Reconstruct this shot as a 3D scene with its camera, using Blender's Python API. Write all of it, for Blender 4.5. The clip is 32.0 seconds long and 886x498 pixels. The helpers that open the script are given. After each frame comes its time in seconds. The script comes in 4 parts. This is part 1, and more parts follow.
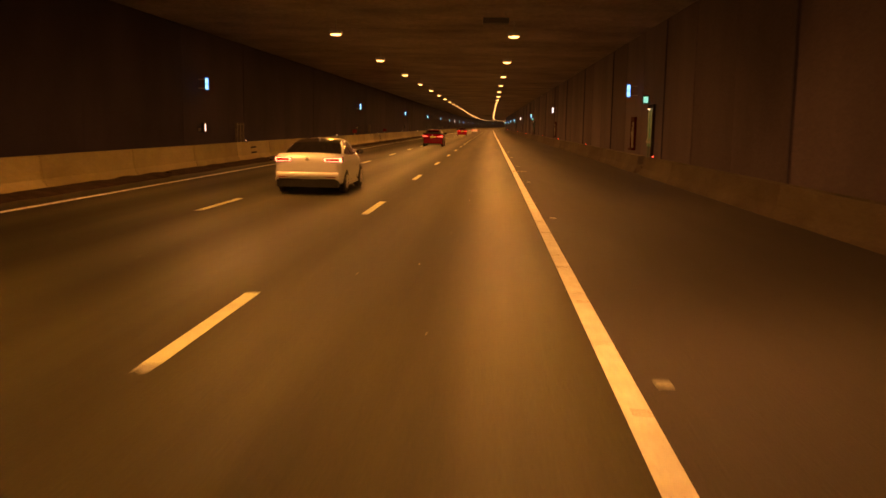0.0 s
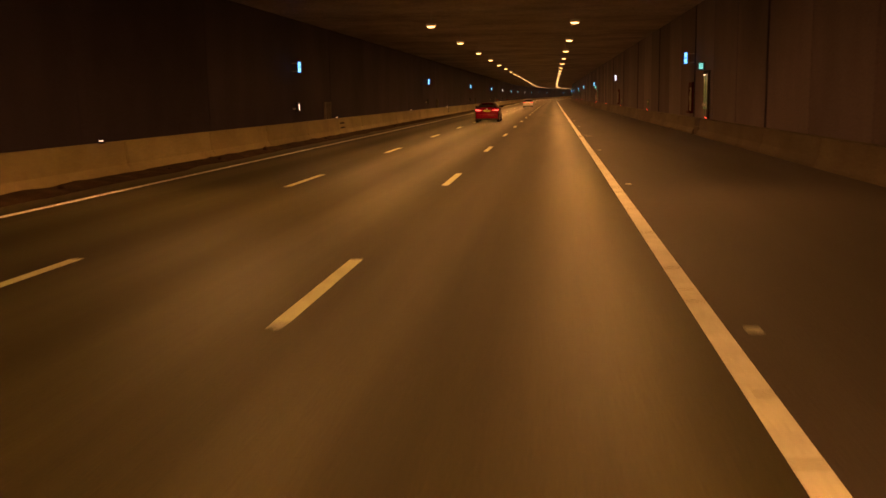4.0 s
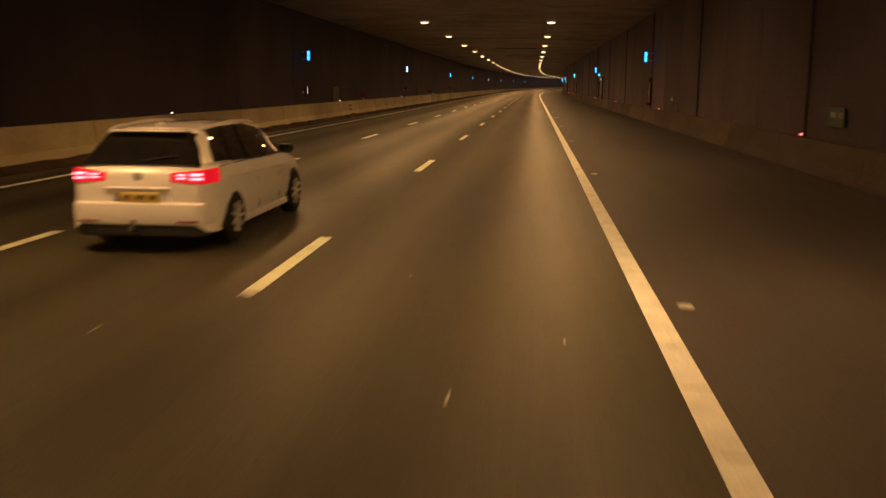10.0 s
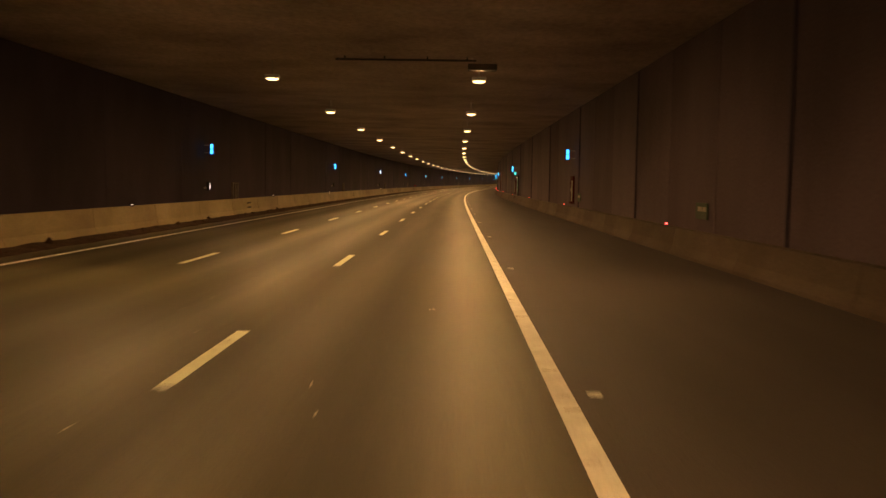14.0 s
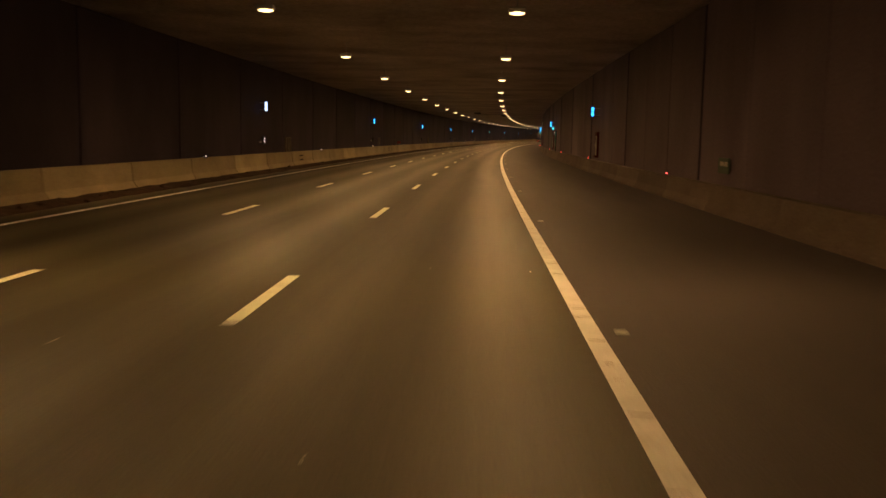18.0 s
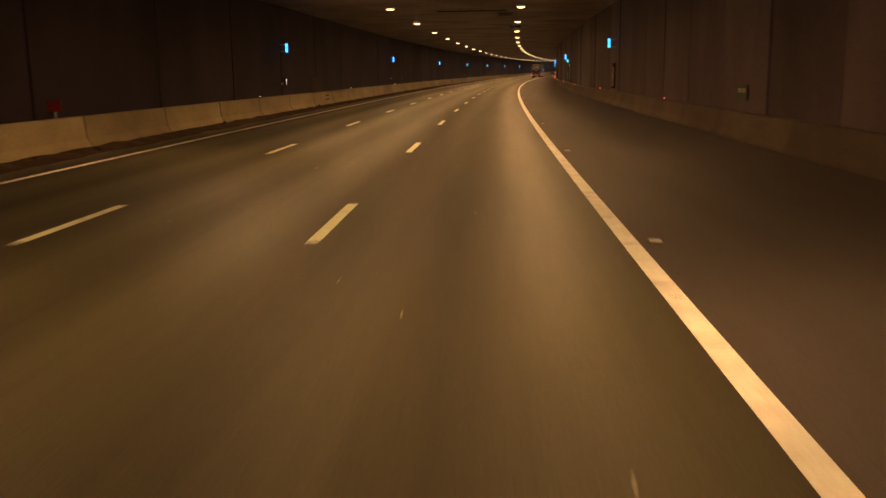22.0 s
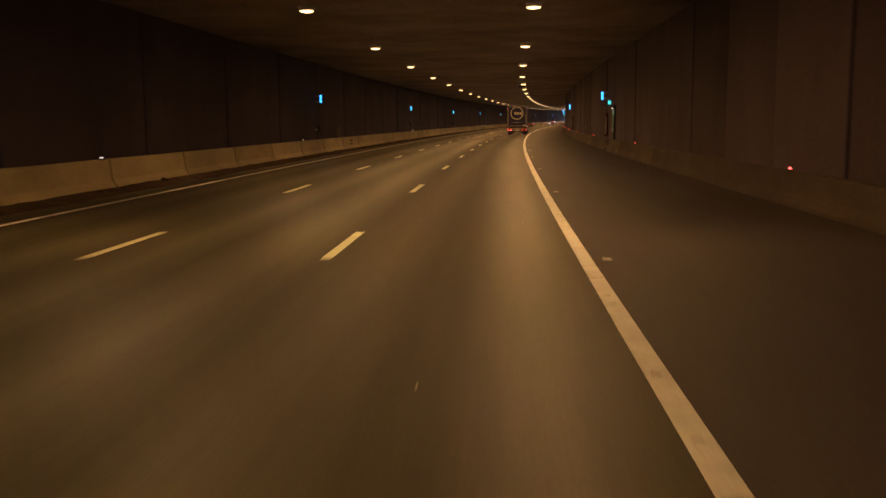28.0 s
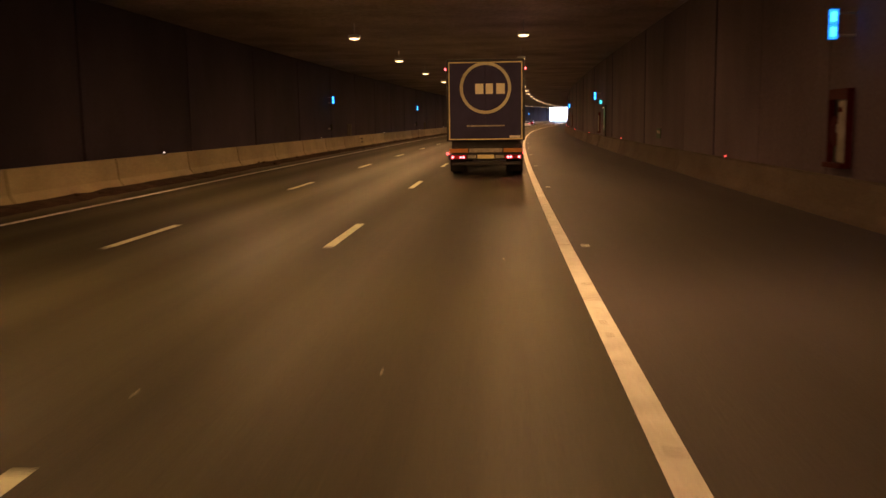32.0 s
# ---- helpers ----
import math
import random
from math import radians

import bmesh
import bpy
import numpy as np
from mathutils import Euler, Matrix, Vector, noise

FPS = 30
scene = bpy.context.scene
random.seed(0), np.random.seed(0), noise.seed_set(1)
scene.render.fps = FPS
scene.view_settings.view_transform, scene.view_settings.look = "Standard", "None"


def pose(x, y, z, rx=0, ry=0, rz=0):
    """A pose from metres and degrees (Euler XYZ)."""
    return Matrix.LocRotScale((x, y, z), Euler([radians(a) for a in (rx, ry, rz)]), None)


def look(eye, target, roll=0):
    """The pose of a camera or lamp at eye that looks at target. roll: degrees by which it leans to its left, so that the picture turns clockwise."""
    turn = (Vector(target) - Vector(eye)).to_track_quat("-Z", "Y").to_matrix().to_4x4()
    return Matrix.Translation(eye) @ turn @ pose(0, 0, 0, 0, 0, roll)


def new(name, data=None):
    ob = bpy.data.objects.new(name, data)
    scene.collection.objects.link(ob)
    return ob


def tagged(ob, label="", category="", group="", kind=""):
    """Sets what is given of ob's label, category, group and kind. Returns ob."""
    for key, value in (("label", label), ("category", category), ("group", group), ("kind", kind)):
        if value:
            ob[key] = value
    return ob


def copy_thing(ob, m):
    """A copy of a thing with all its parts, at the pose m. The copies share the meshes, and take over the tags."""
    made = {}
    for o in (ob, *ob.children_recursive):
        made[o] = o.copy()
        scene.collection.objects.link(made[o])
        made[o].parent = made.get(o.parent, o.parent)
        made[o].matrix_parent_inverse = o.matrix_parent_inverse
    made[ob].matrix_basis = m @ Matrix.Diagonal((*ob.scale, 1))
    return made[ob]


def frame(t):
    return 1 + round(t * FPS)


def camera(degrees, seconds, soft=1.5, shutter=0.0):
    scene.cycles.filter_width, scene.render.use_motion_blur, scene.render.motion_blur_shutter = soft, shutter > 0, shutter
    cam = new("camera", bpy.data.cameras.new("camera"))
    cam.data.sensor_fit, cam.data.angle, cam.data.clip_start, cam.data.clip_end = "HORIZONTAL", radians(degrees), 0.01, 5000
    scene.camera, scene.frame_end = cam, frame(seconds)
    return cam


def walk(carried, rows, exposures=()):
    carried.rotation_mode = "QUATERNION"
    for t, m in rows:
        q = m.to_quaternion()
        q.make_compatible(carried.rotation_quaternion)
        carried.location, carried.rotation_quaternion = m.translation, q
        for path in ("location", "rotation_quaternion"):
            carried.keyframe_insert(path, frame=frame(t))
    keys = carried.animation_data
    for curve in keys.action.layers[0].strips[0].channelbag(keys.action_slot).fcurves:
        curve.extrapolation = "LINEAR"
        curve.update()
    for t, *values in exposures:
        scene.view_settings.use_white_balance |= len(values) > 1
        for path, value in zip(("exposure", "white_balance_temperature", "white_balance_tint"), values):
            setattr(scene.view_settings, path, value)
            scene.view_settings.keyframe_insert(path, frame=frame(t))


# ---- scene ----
cam = camera(51.35, 32.0, soft=1.5, shutter=0.22)

# ---- plan of the road: distance s along the right edge line, offset u to its right, height z ----
BEND = [-4.3, -2.7, -1.1, 0.7, -0.2, 0.8, 0.6, 2.0, 0.9, -2.0, 0.7, 13.1, 28.4, 40.2, 42.7, 38.2, 37.4, 41.6, 41.0, 40.3,
        42.2, 40.9, 42.4, 46.8, 52.4, 58.3, 64.0, 69.1, 73.7, 77.8, 81.6, 85.1, 88.5]      # per 100 km, every 40 m from -40
SAG = [-9.0, -9.8, -5.4, -3.6, 0.4, 6.0, 11.3, 16.4, 16.6, 15.2, 12.0, 9.5, 7.7, 6.6, 6.1]  # per 1000 km, every 100 m from -100
STEP = 2.0
GRID = np.arange(-60.0, 1300.1, STEP)


def summed(values, first=0.0):
    return np.concatenate([[first], first + np.cumsum((values[1:] + values[:-1]) / 2 * STEP)])


TURN = summed(np.interp(GRID, np.arange(-40.0, 1241.0, 40.0), np.array(BEND) * 1e-5))
MIDDLE = (TURN[1:] + TURN[:-1]) / 2
EAST = np.concatenate([[0.0], np.cumsum(np.sin(MIDDLE) * STEP)])
NORTH = np.concatenate([[0.0], np.cumsum(np.cos(MIDDLE) * STEP)])
GRADE = summed(np.interp(GRID, np.arange(-100.0, 1301.0, 100.0), np.array(SAG) * 1e-6))
RISE = summed(GRADE)


def spot(s, u=0.0, z=0.0):
    a = np.interp(s, GRID, TURN)
    return Vector((np.interp(s, GRID, EAST) + u * math.cos(a), np.interp(s, GRID, NORTH) - u * math.sin(a), np.interp(s, GRID, RISE) + z))


def at(s, u=0.0, z=0.0, turn=0.0):
    """A pose on the road: x to the right, y along the road, z up."""
    return Matrix.Translation(spot(s, u, z)) @ pose(0, 0, 0, math.degrees(np.interp(s, GRID, GRADE)), 0, turn - math.degrees(np.interp(s, GRID, TURN)))


def eye(s, u, yaw, pitch, roll):
    a, b = np.interp(s, GRID, TURN) + yaw, np.interp(s, GRID, GRADE) + pitch
    right = Vector((math.cos(a), -math.sin(a), 0))
    ahead = Vector((math.sin(a) * math.cos(b), math.cos(a) * math.cos(b), math.sin(b)))
    up = right.cross(ahead)
    r, t = right * math.cos(roll) - up * math.sin(roll), right * math.sin(roll) + up * math.cos(roll)
    m = Matrix((r, t, -ahead)).transposed().to_4x4()
    return Matrix.Translation(spot(s, u, 1.825)) @ m


# seconds, s, u, yaw, pitch, roll
DRIVE = [
    (0, 0.00, -0.991, -0.0493, -0.1340, -0.0187),
    (0.5, 11.91, -1.011, -0.0529, -0.1549, -0.0231),
    (1, 23.82, -1.035, -0.0386, -0.1489, -0.0221),
    (1.5, 35.75, -1.069, -0.0445, -0.1573, -0.0160),
    (2, 47.69, -1.107, -0.0588, -0.1686, -0.0105),
    (2.5, 59.61, -1.143, -0.0711, -0.1713, -0.0032),
    (3, 71.53, -1.176, -0.0964, -0.1734, 0.0056),
    (3.5, 83.44, -1.212, -0.1225, -0.1612, 0.0198),
    (5.5, 131.06, -1.310, -0.1006, -0.1718, 0.0132),
    (6, 143.00, -1.272, -0.0947, -0.1709, 0.0111),
    (6.5, 154.96, -1.194, -0.0773, -0.1600, 0.0065),
    (7, 166.92, -1.105, -0.0789, -0.1746, 0.0068),
    (7.5, 178.88, -1.019, -0.0699, -0.1669, 0.0059),
    (8, 190.84, -0.952, -0.0743, -0.1771, 0.0027),
    (8.5, 202.81, -0.925, -0.0806, -0.1733, 0.0023),
    (9, 214.80, -0.930, -0.0727, -0.1708, -0.0094),
    (9.5, 226.77, -0.976, -0.0737, -0.1681, -0.0083),
    (10, 238.75, -1.029, -0.0954, -0.1752, -0.0073),
    (10.5, 250.73, -1.051, -0.0811, -0.1760, -0.0066),
    (11, 262.72, -1.059, -0.0815, -0.1528, 0.0023),
    (11.5, 274.71, -1.053, -0.0836, -0.1370, -0.0011),
    (12, 286.70, -1.037, -0.0741, -0.1292, -0.0008),
    (12.5, 298.68, -1.015, -0.0712, -0.1070, -0.0057),
    (13, 310.65, -0.992, -0.0685, -0.0779, -0.0063),
    (13.5, 322.60, -0.976, -0.0606, -0.0747, -0.0041),
    (14, 334.54, -0.969, -0.0108, -0.0707, -0.0153),
    (14.5, 346.52, -0.982, -0.0226, -0.1072, -0.0133),
    (15, 358.48, -1.002, -0.0094, -0.0904, -0.0182),
    (17.5, 417.91, -1.098, -0.0282, -0.1154, -0.0180),
    (18, 429.76, -1.130, -0.0340, -0.1196, -0.0179),
    (18.5, 441.61, -1.168, -0.0390, -0.1302, -0.0181),
    (19, 453.45, -1.213, -0.0341, -0.1098, -0.0238),
    (19.5, 465.30, -1.272, -0.0544, -0.1060, -0.0117),
    (20, 477.14, -1.331, -0.0396, -0.0988, -0.0047),
    (20.5, 488.93, -1.368, -0.0103, -0.0977, 0.0054),
    (21, 500.72, -1.405, -0.0079, -0.1422, 0.0148),
    (21.5, 512.59, -1.472, -0.0232, -0.1682, 0.0141),
    (22, 524.47, -1.531, -0.0484, -0.1871, 0.0142),
    (23, 548.14, -1.543, -0.0650, -0.0886, -0.0252),
    (23.5, 559.98, -1.563, -0.0841, -0.0859, 0.0100),
    (24, 571.82, -1.582, -0.0529, -0.1074, 0.0083),
    (24.5, 583.64, -1.591, -0.0430, -0.1008, -0.0004),
    (25, 595.44, -1.587, -0.0264, -0.1118, -0.0001),
    (25.5, 607.25, -1.551, -0.0235, -0.1384, -0.0063),
    (27.5, 654.44, -1.221, -0.0588, -0.1259, 0.0085),
    (28, 666.23, -1.161, -0.0576, -0.1360, 0.0077),
    (28.5, 678.01, -1.121, -0.0491, -0.1372, 0.0018),
    (29, 689.82, -1.089, -0.0407, -0.1302, 0.0011),
    (29.5, 701.70, -1.066, -0.0394, -0.1402, 0.0037),
    (30, 713.59, -1.041, -0.0325, -0.1424, -0.0024),
    (30.5, 725.42, -0.998, -0.0401, -0.1446, 0.0056),
    (31, 737.26, -0.958, -0.0480, -0.1355, 0.0069),
    (31.5, 749.15, -0.943, -0.0580, -0.1355, 0.0107),
    (32, 761.06, -0.936, -0.0607, -0.1371, 0.0134),
]
walk(cam, [(t, eye(*row)) for t, *row in DRIVE], exposures=[
    (0.0, 0.22, 13000, 57), (1.0, -0.1, 11800, 52), (2.0, 0.3, 11800, 61), (3.0, 0.0, 10800, 50), (6.0, 0.03, 8400, 57), (7.0, 0.5, 7400, 58), (8.0, -0.01, 6500, 45), (9.0, 0.15, 6500, 40), (10.0, 0.05, 6400, 33),
    (11.0, 0.03, 6200, 39), (12.0, 0.4, 6300, 42), (13.0, -0.05, 6400, 30), (14.0, 0.36, 6700, 31), (15.0, 0.2, 6200, 34), (18.0, -0.08, 6400, 31), (19.0, 0.37, 6600, 37), (20.0, 0.22, 6300, 32), (21.0, 0.05, 6600, 29), (22.0, 0.22, 6400, 35),
    (23.0, 0.05, 6600, 28), (24.0, 0.3, 6500, 44), (25.0, 0.02, 6500, 25), (28.0, -0.13, 6600, 35), (29.0, 0.46, 6400, 53), (30.0, -0.15, 6400, 33), (31.0, 0.0, 6500, 42), (32.0, 0.1, 6300, 41)])

# ---- light ----
world = bpy.data.worlds.new("sky")
scene.world = world
world.use_nodes = True
sky = world.node_tree.nodes.new("ShaderNodeTexSky")
sky.sky_type, sky.sun_disc, sky.sun_elevation, sky.sun_rotation = "NISHITA", False, radians(35), radians(200)
world.node_tree.links.new(sky.outputs[0], world.node_tree.nodes["Background"].inputs[0])
world.node_tree.nodes["Background"].inputs[1].default_value = 0.15
sun = new("sun", bpy.data.lights.new("sun", "SUN"))
sun.data.energy, sun.data.angle, sun.data.color = 3.0, radians(0.5), (1.0, 0.95, 0.88)
sun.matrix_world = look((0, 0, 80), (-20, 60, 30))
LAMP_WATTS = 690.0
LAMP_COLOUR = (1.0, 0.56, 0.165)
START, EXIT = -50.0, 1130.0


# ---- materials ----
def material(name, colour, rough=0.6, metal=0.0, spec=0.5, vary=0.15, scale=3.0, grain=0.0, grain_scale=80.0, bump=0.0, coat=0.0, uv=None, stretch=(1, 1, 1), dark=None, random_tint=0.0):
    """Two scales of noise over a base colour; uv: use the (s, u) map of swept meshes; stretch: scale of the coarse noise by axis."""
    m = bpy.data.materials.new(name)
    m.use_nodes = True
    n, l = m.node_tree.nodes, m.node_tree.links
    b = n["Principled BSDF"]
    b.inputs["Roughness"].default_value, b.inputs["Metallic"].default_value = rough, metal
    b.inputs["Specular IOR Level"].default_value, b.inputs["Coat Weight"].default_value = spec, coat
    tex = n.new("ShaderNodeTexCoord")
    mp = n.new("ShaderNodeMapping")
    mp.inputs["Scale"].default_value = stretch
    source = tex.outputs["UV" if uv else "Object"]
    if random_tint:
        info = n.new("ShaderNodeObjectInfo")
        far, shift = n.new("ShaderNodeMath"), n.new("ShaderNodeVectorMath")
        far.operation, shift.operation = "MULTIPLY", "ADD"
        far.inputs[1].default_value = 90.0
        l.new(info.outputs["Random"], far.inputs[0])
        l.new(source, shift.inputs[0]), l.new(far.outputs[0], shift.inputs[1])
        source = shift.outputs[0]
    l.new(source, mp.inputs[0])
    big = n.new("ShaderNodeTexNoise")
    big.inputs["Scale"].default_value, big.inputs["Detail"].default_value, big.inputs["Roughness"].default_value = scale, 5, 0.6
    l.new(mp.outputs[0], big.inputs[0])
    ramp = n.new("ShaderNodeMapRange")
    ramp.inputs["From Min"].default_value, ramp.inputs["From Max"].default_value = 0.3, 0.7
    ramp.inputs["To Min"].default_value, ramp.inputs["To Max"].default_value = 1 - vary, 1 + vary
    l.new(big.outputs["Fac"], ramp.inputs["Value"])
    last = ramp.outputs[0]
    small = n.new("ShaderNodeTexNoise")
    small.inputs["Scale"].default_value, small.inputs["Detail"].default_value = grain_scale, 3
    l.new(source, small.inputs[0])
    if grain:
        r2 = n.new("ShaderNodeMapRange")
        r2.inputs["From Min"].default_value, r2.inputs["From Max"].default_value = 0.3, 0.7
        r2.inputs["To Min"].default_value, r2.inputs["To Max"].default_value = 1 - grain, 1 + grain
        l.new(small.outputs["Fac"], r2.inputs["Value"])
        mul = n.new("ShaderNodeMath")
        mul.operation = "MULTIPLY"
        l.new(last, mul.inputs[0]), l.new(r2.outputs[0], mul.inputs[1])
        last = mul.outputs[0]
    if random_tint:
        r3 = n.new("ShaderNodeMapRange")
        r3.inputs["To Min"].default_value, r3.inputs["To Max"].default_value = 1 - random_tint, 1 + random_tint
        l.new(info.outputs["Random"], r3.inputs["Value"])
        mul = n.new("ShaderNodeMath")
        mul.operation = "MULTIPLY"
        l.new(last, mul.inputs[0]), l.new(r3.outputs[0], mul.inputs[1])
        last = mul.outputs[0]
    mix = n.new("ShaderNodeVectorMath")
    mix.operation = "SCALE"
    mix.inputs[0].default_value = colour
    l.new(last, mix.inputs["Scale"])
    l.new(mix.outputs[0], b.inputs["Base Color"])
    if bump:
        bp = n.new("ShaderNodeBump")
        bp.inputs["Strength"].default_value, bp.inputs["Distance"].default_value = bump, 0.01
        l.new(small.outputs["Fac"], bp.inputs["Height"])
        l.new(bp.outputs[0], b.inputs["Normal"])
    return m


def glow(name, colour, strength):
    m = bpy.data.materials.new(name)
    m.use_nodes = True
    b = m.node_tree.nodes["Principled BSDF"]
    b.inputs["Base Color"].default_value = (*[c * 0.5 for c in colour], 1)
    b.inputs["Emission Color"].default_value, b.inputs["Emission Strength"].default_value = (*colour, 1), strength
    return m


def glass(name, colour, rough=0.05):
    m = bpy.data.materials.new(name)
    m.use_nodes = True
    b = m.node_tree.nodes["Principled BSDF"]
    b.inputs["Base Color"].default_value, b.inputs["Roughness"].default_value = (*colour, 1), rough
    b.inputs["Specular IOR Level"].default_value, b.inputs["Coat Weight"].default_value = 0.6, 0.5
    return m


ASPHALT = material("asphalt", (0.047, 0.044, 0.026), 0.56, spec=0.29, vary=0.45, scale=1.0, stretch=(0.06, 1.2, 1), grain=0.35, grain_scale=45, bump=0.25, uv=True)


def wheel_tracks(m, pitch, depth):
    """Polished, paler wheel tracks between darker strips, across the lanes' width."""
    n, l = m.node_tree.nodes, m.node_tree.links
    b = n["Principled BSDF"]
    mix = b.inputs["Base Color"].links[0].from_node
    old = mix.inputs["Scale"].links[0].from_socket
    tex, split = n.new("ShaderNodeTexCoord"), n.new("ShaderNodeSeparateXYZ")
    l.new(tex.outputs["UV"], split.inputs[0])
    turn, wave, span, gloss, mul = [n.new("ShaderNodeMath") for _ in range(5)]
    turn.operation, wave.operation, span.operation, gloss.operation, mul.operation = "MULTIPLY", "COSINE", "MULTIPLY_ADD", "MULTIPLY_ADD", "MULTIPLY"
    turn.inputs[1].default_value = 2 * math.pi / pitch
    span.inputs[1].default_value, span.inputs[2].default_value = -depth, 1.0
    gloss.inputs[1].default_value, gloss.inputs[2].default_value = 0.045, b.inputs["Roughness"].default_value
    l.new(split.outputs[1], turn.inputs[0]), l.new(turn.outputs[0], wave.inputs[0])
    l.new(wave.outputs[0], span.inputs[0]), l.new(wave.outputs[0], gloss.inputs[0])
    l.new(old, mul.inputs[0]), l.new(span.outputs[0], mul.inputs[1])
    l.new(mul.outputs[0], mix.inputs["Scale"]), l.new(gloss.outputs[0], b.inputs["Roughness"])


wheel_tracks(ASPHALT, 1.742, 0.17)
SHOULDER = material("shoulder_asphalt", (0.057, 0.049, 0.053), 0.66, spec=0.42, vary=0.2, scale=1.0, stretch=(0.08, 0.9, 1), grain=0.35, grain_scale=45, bump=0.3, uv=True)
DIRT = material("roadside_dirt", (0.055, 0.036, 0.026), 0.95, spec=0.1, vary=0.4, scale=2.0, grain=0.4, grain_scale=30, bump=0.6)
PAINT = material("road_paint", (0.8, 0.88, 0.68), 0.6, vary=0.14, scale=2.5, grain=0.1, grain_scale=40, bump=0.1)
# edge lines whiter than the dashes: headlight light painted into both colours
EDGE_PAINT = material("edge_line_paint", (0.84, 0.87, 0.84), 0.6, vary=0.14, scale=2.5, grain=0.12, grain_scale=40, bump=0.1)
HEADLIT_PAINT = material("headlit_line_paint", (0.86, 0.93, 0.95), 0.6, vary=0.2, scale=1.5, grain=0.15, grain_scale=40, bump=0.1)
OLD_PAINT = material("scuffed_old_paint", (0.42, 0.44, 0.42), 0.7, vary=0.3, scale=5, grain=0.25, grain_scale=50)
WORN = material("worn_paint", (0.36, 0.34, 0.29), 0.75, vary=0.4, scale=6, grain=0.3, grain_scale=50)
GROOVE = material("groove_dirt", (0.36, 0.33, 0.27), 0.85, vary=0.3, scale=6)
CONCRETE = material("barrier_concrete", (0.3, 0.255, 0.165), 0.85, spec=0.25, vary=0.2, scale=0.9, stretch=(1, 0.45, 0.8), grain=0.1, grain_scale=14, bump=0.2, random_tint=0.2)
ROADSIDE = material("dirty_concrete", (0.118, 0.096, 0.08), 0.9, spec=0.2, vary=0.22, scale=1.1, stretch=(1, 0.35, 0.7), grain=0.18, grain_scale=22, bump=0.35, random_tint=0.18)
# the blue in both wall colours paints in lens haze
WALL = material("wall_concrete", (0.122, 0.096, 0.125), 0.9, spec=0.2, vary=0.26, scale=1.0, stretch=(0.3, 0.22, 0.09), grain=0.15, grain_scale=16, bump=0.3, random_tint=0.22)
# darker copy of the wall: the far side's dim light is in its colour
WALL_DARK = material("wall_concrete_dim", (0.062, 0.05, 0.082), 0.9, spec=0.2, vary=0.22, scale=1.0, stretch=(0.3, 0.25, 0.15), grain=0.1, grain_scale=16, random_tint=0.12)
JOINT = material("joint_filler", (0.035, 0.03, 0.033), 0.95, spec=0.1, vary=0.2, scale=4)
# ceiling base made pale: lamp glow and flare haze are put into it
CEILING = material("ceiling_concrete", (0.5, 0.42, 0.39), 0.95, spec=0.15, vary=0.35, scale=0.25, grain=0.2, grain_scale=6, bump=0.2)
STEEL = material("galvanised_steel", (0.4, 0.4, 0.39), 0.45, metal=0.9, vary=0.2, scale=6)
BLACK = material("black_plastic", (0.02, 0.02, 0.021), 0.5, vary=0.2, scale=8)
RUBBER = material("tyre_rubber", (0.018, 0.018, 0.018), 0.8, spec=0.3, vary=0.25, scale=9)
RED_PAINT = material("red_enamel", (0.06, 0.004, 0.005), 0.8, spec=0.15, vary=0.15, scale=5)
WHITE_PAINT = material("white_enamel", (0.75, 0.74, 0.7), 0.4, vary=0.08, scale=4)
GREEN_PAINT = material("green_enamel", (0.006, 0.2, 0.13), 0.4, vary=0.2, scale=3)
GRASS = material("grass", (0.06, 0.09, 0.03), 0.9, spec=0.2, vary=0.4, scale=0.05, grain=0.4, grain_scale=2)
LAMP_GLOW = glow("lamp_light", (1.0, 0.72, 0.27), 4.2)
BLUE_GLOW = glow("blue_light", (0.0, 0.24, 1.0), 2.2)
CYAN_GLOW = glow("cyan_light", (0.02, 0.7, 1.0), 2.4)
PALE_GLOW = glow("pale_blue_light", (0.5, 0.72, 1.0), 2.0)
WHITE_GLOW = glow("white_light", (1.0, 0.95, 0.85), 3.0)
GREEN_GLOW = glow("green_light", (0.01, 0.62, 0.62), 1.2)
RED_GLOW = glow("red_marker_light", (1.0, 0.08, 0.07), 9.0)
TAIL_GLOW = glow("tail_light", (1.0, 0.15, 0.15), 6.0)
LOOP_GLOW = glow("amber_white_loop", (1.0, 0.36, 0.22), 4.5)
LENS_LIT = glow("lit_red_lens", (1.0, 0.012, 0.02), 0.55)
RED_LENS = material("red_lens", (0.3, 0.008, 0.008), 0.2, vary=0.1, scale=10, coat=0.5)
AMBER_PLATE = material("amber_reflector", (0.5, 0.22, 0.03), 0.4, vary=0.1, scale=10)
YELLOW_TAPE = material("yellow_tape", (0.85, 0.78, 0.4), 0.4, vary=0.12, scale=4)
PLATE = material("yellow_plate", (0.78, 0.62, 0.14), 0.4, vary=0.05, scale=10)
WINDOW = glass("tinted_glass", (0.012, 0.012, 0.013), 0.04)
RIM = material("rim_silver", (0.55, 0.55, 0.57), 0.35, metal=0.4, vary=0.1, scale=6)
DULL_RED = material("faded_red_enamel", (0.2, 0.012, 0.012), 0.6, vary=0.2, scale=4)
OLD_STEEL = material("dull_old_steel", (0.12, 0.105, 0.095), 0.7, metal=0.2, vary=0.3, scale=5)
GREY_DOOR = material("soiled_pale_enamel", (0.3, 0.285, 0.275), 0.75, spec=0.2, vary=0.25, scale=3)
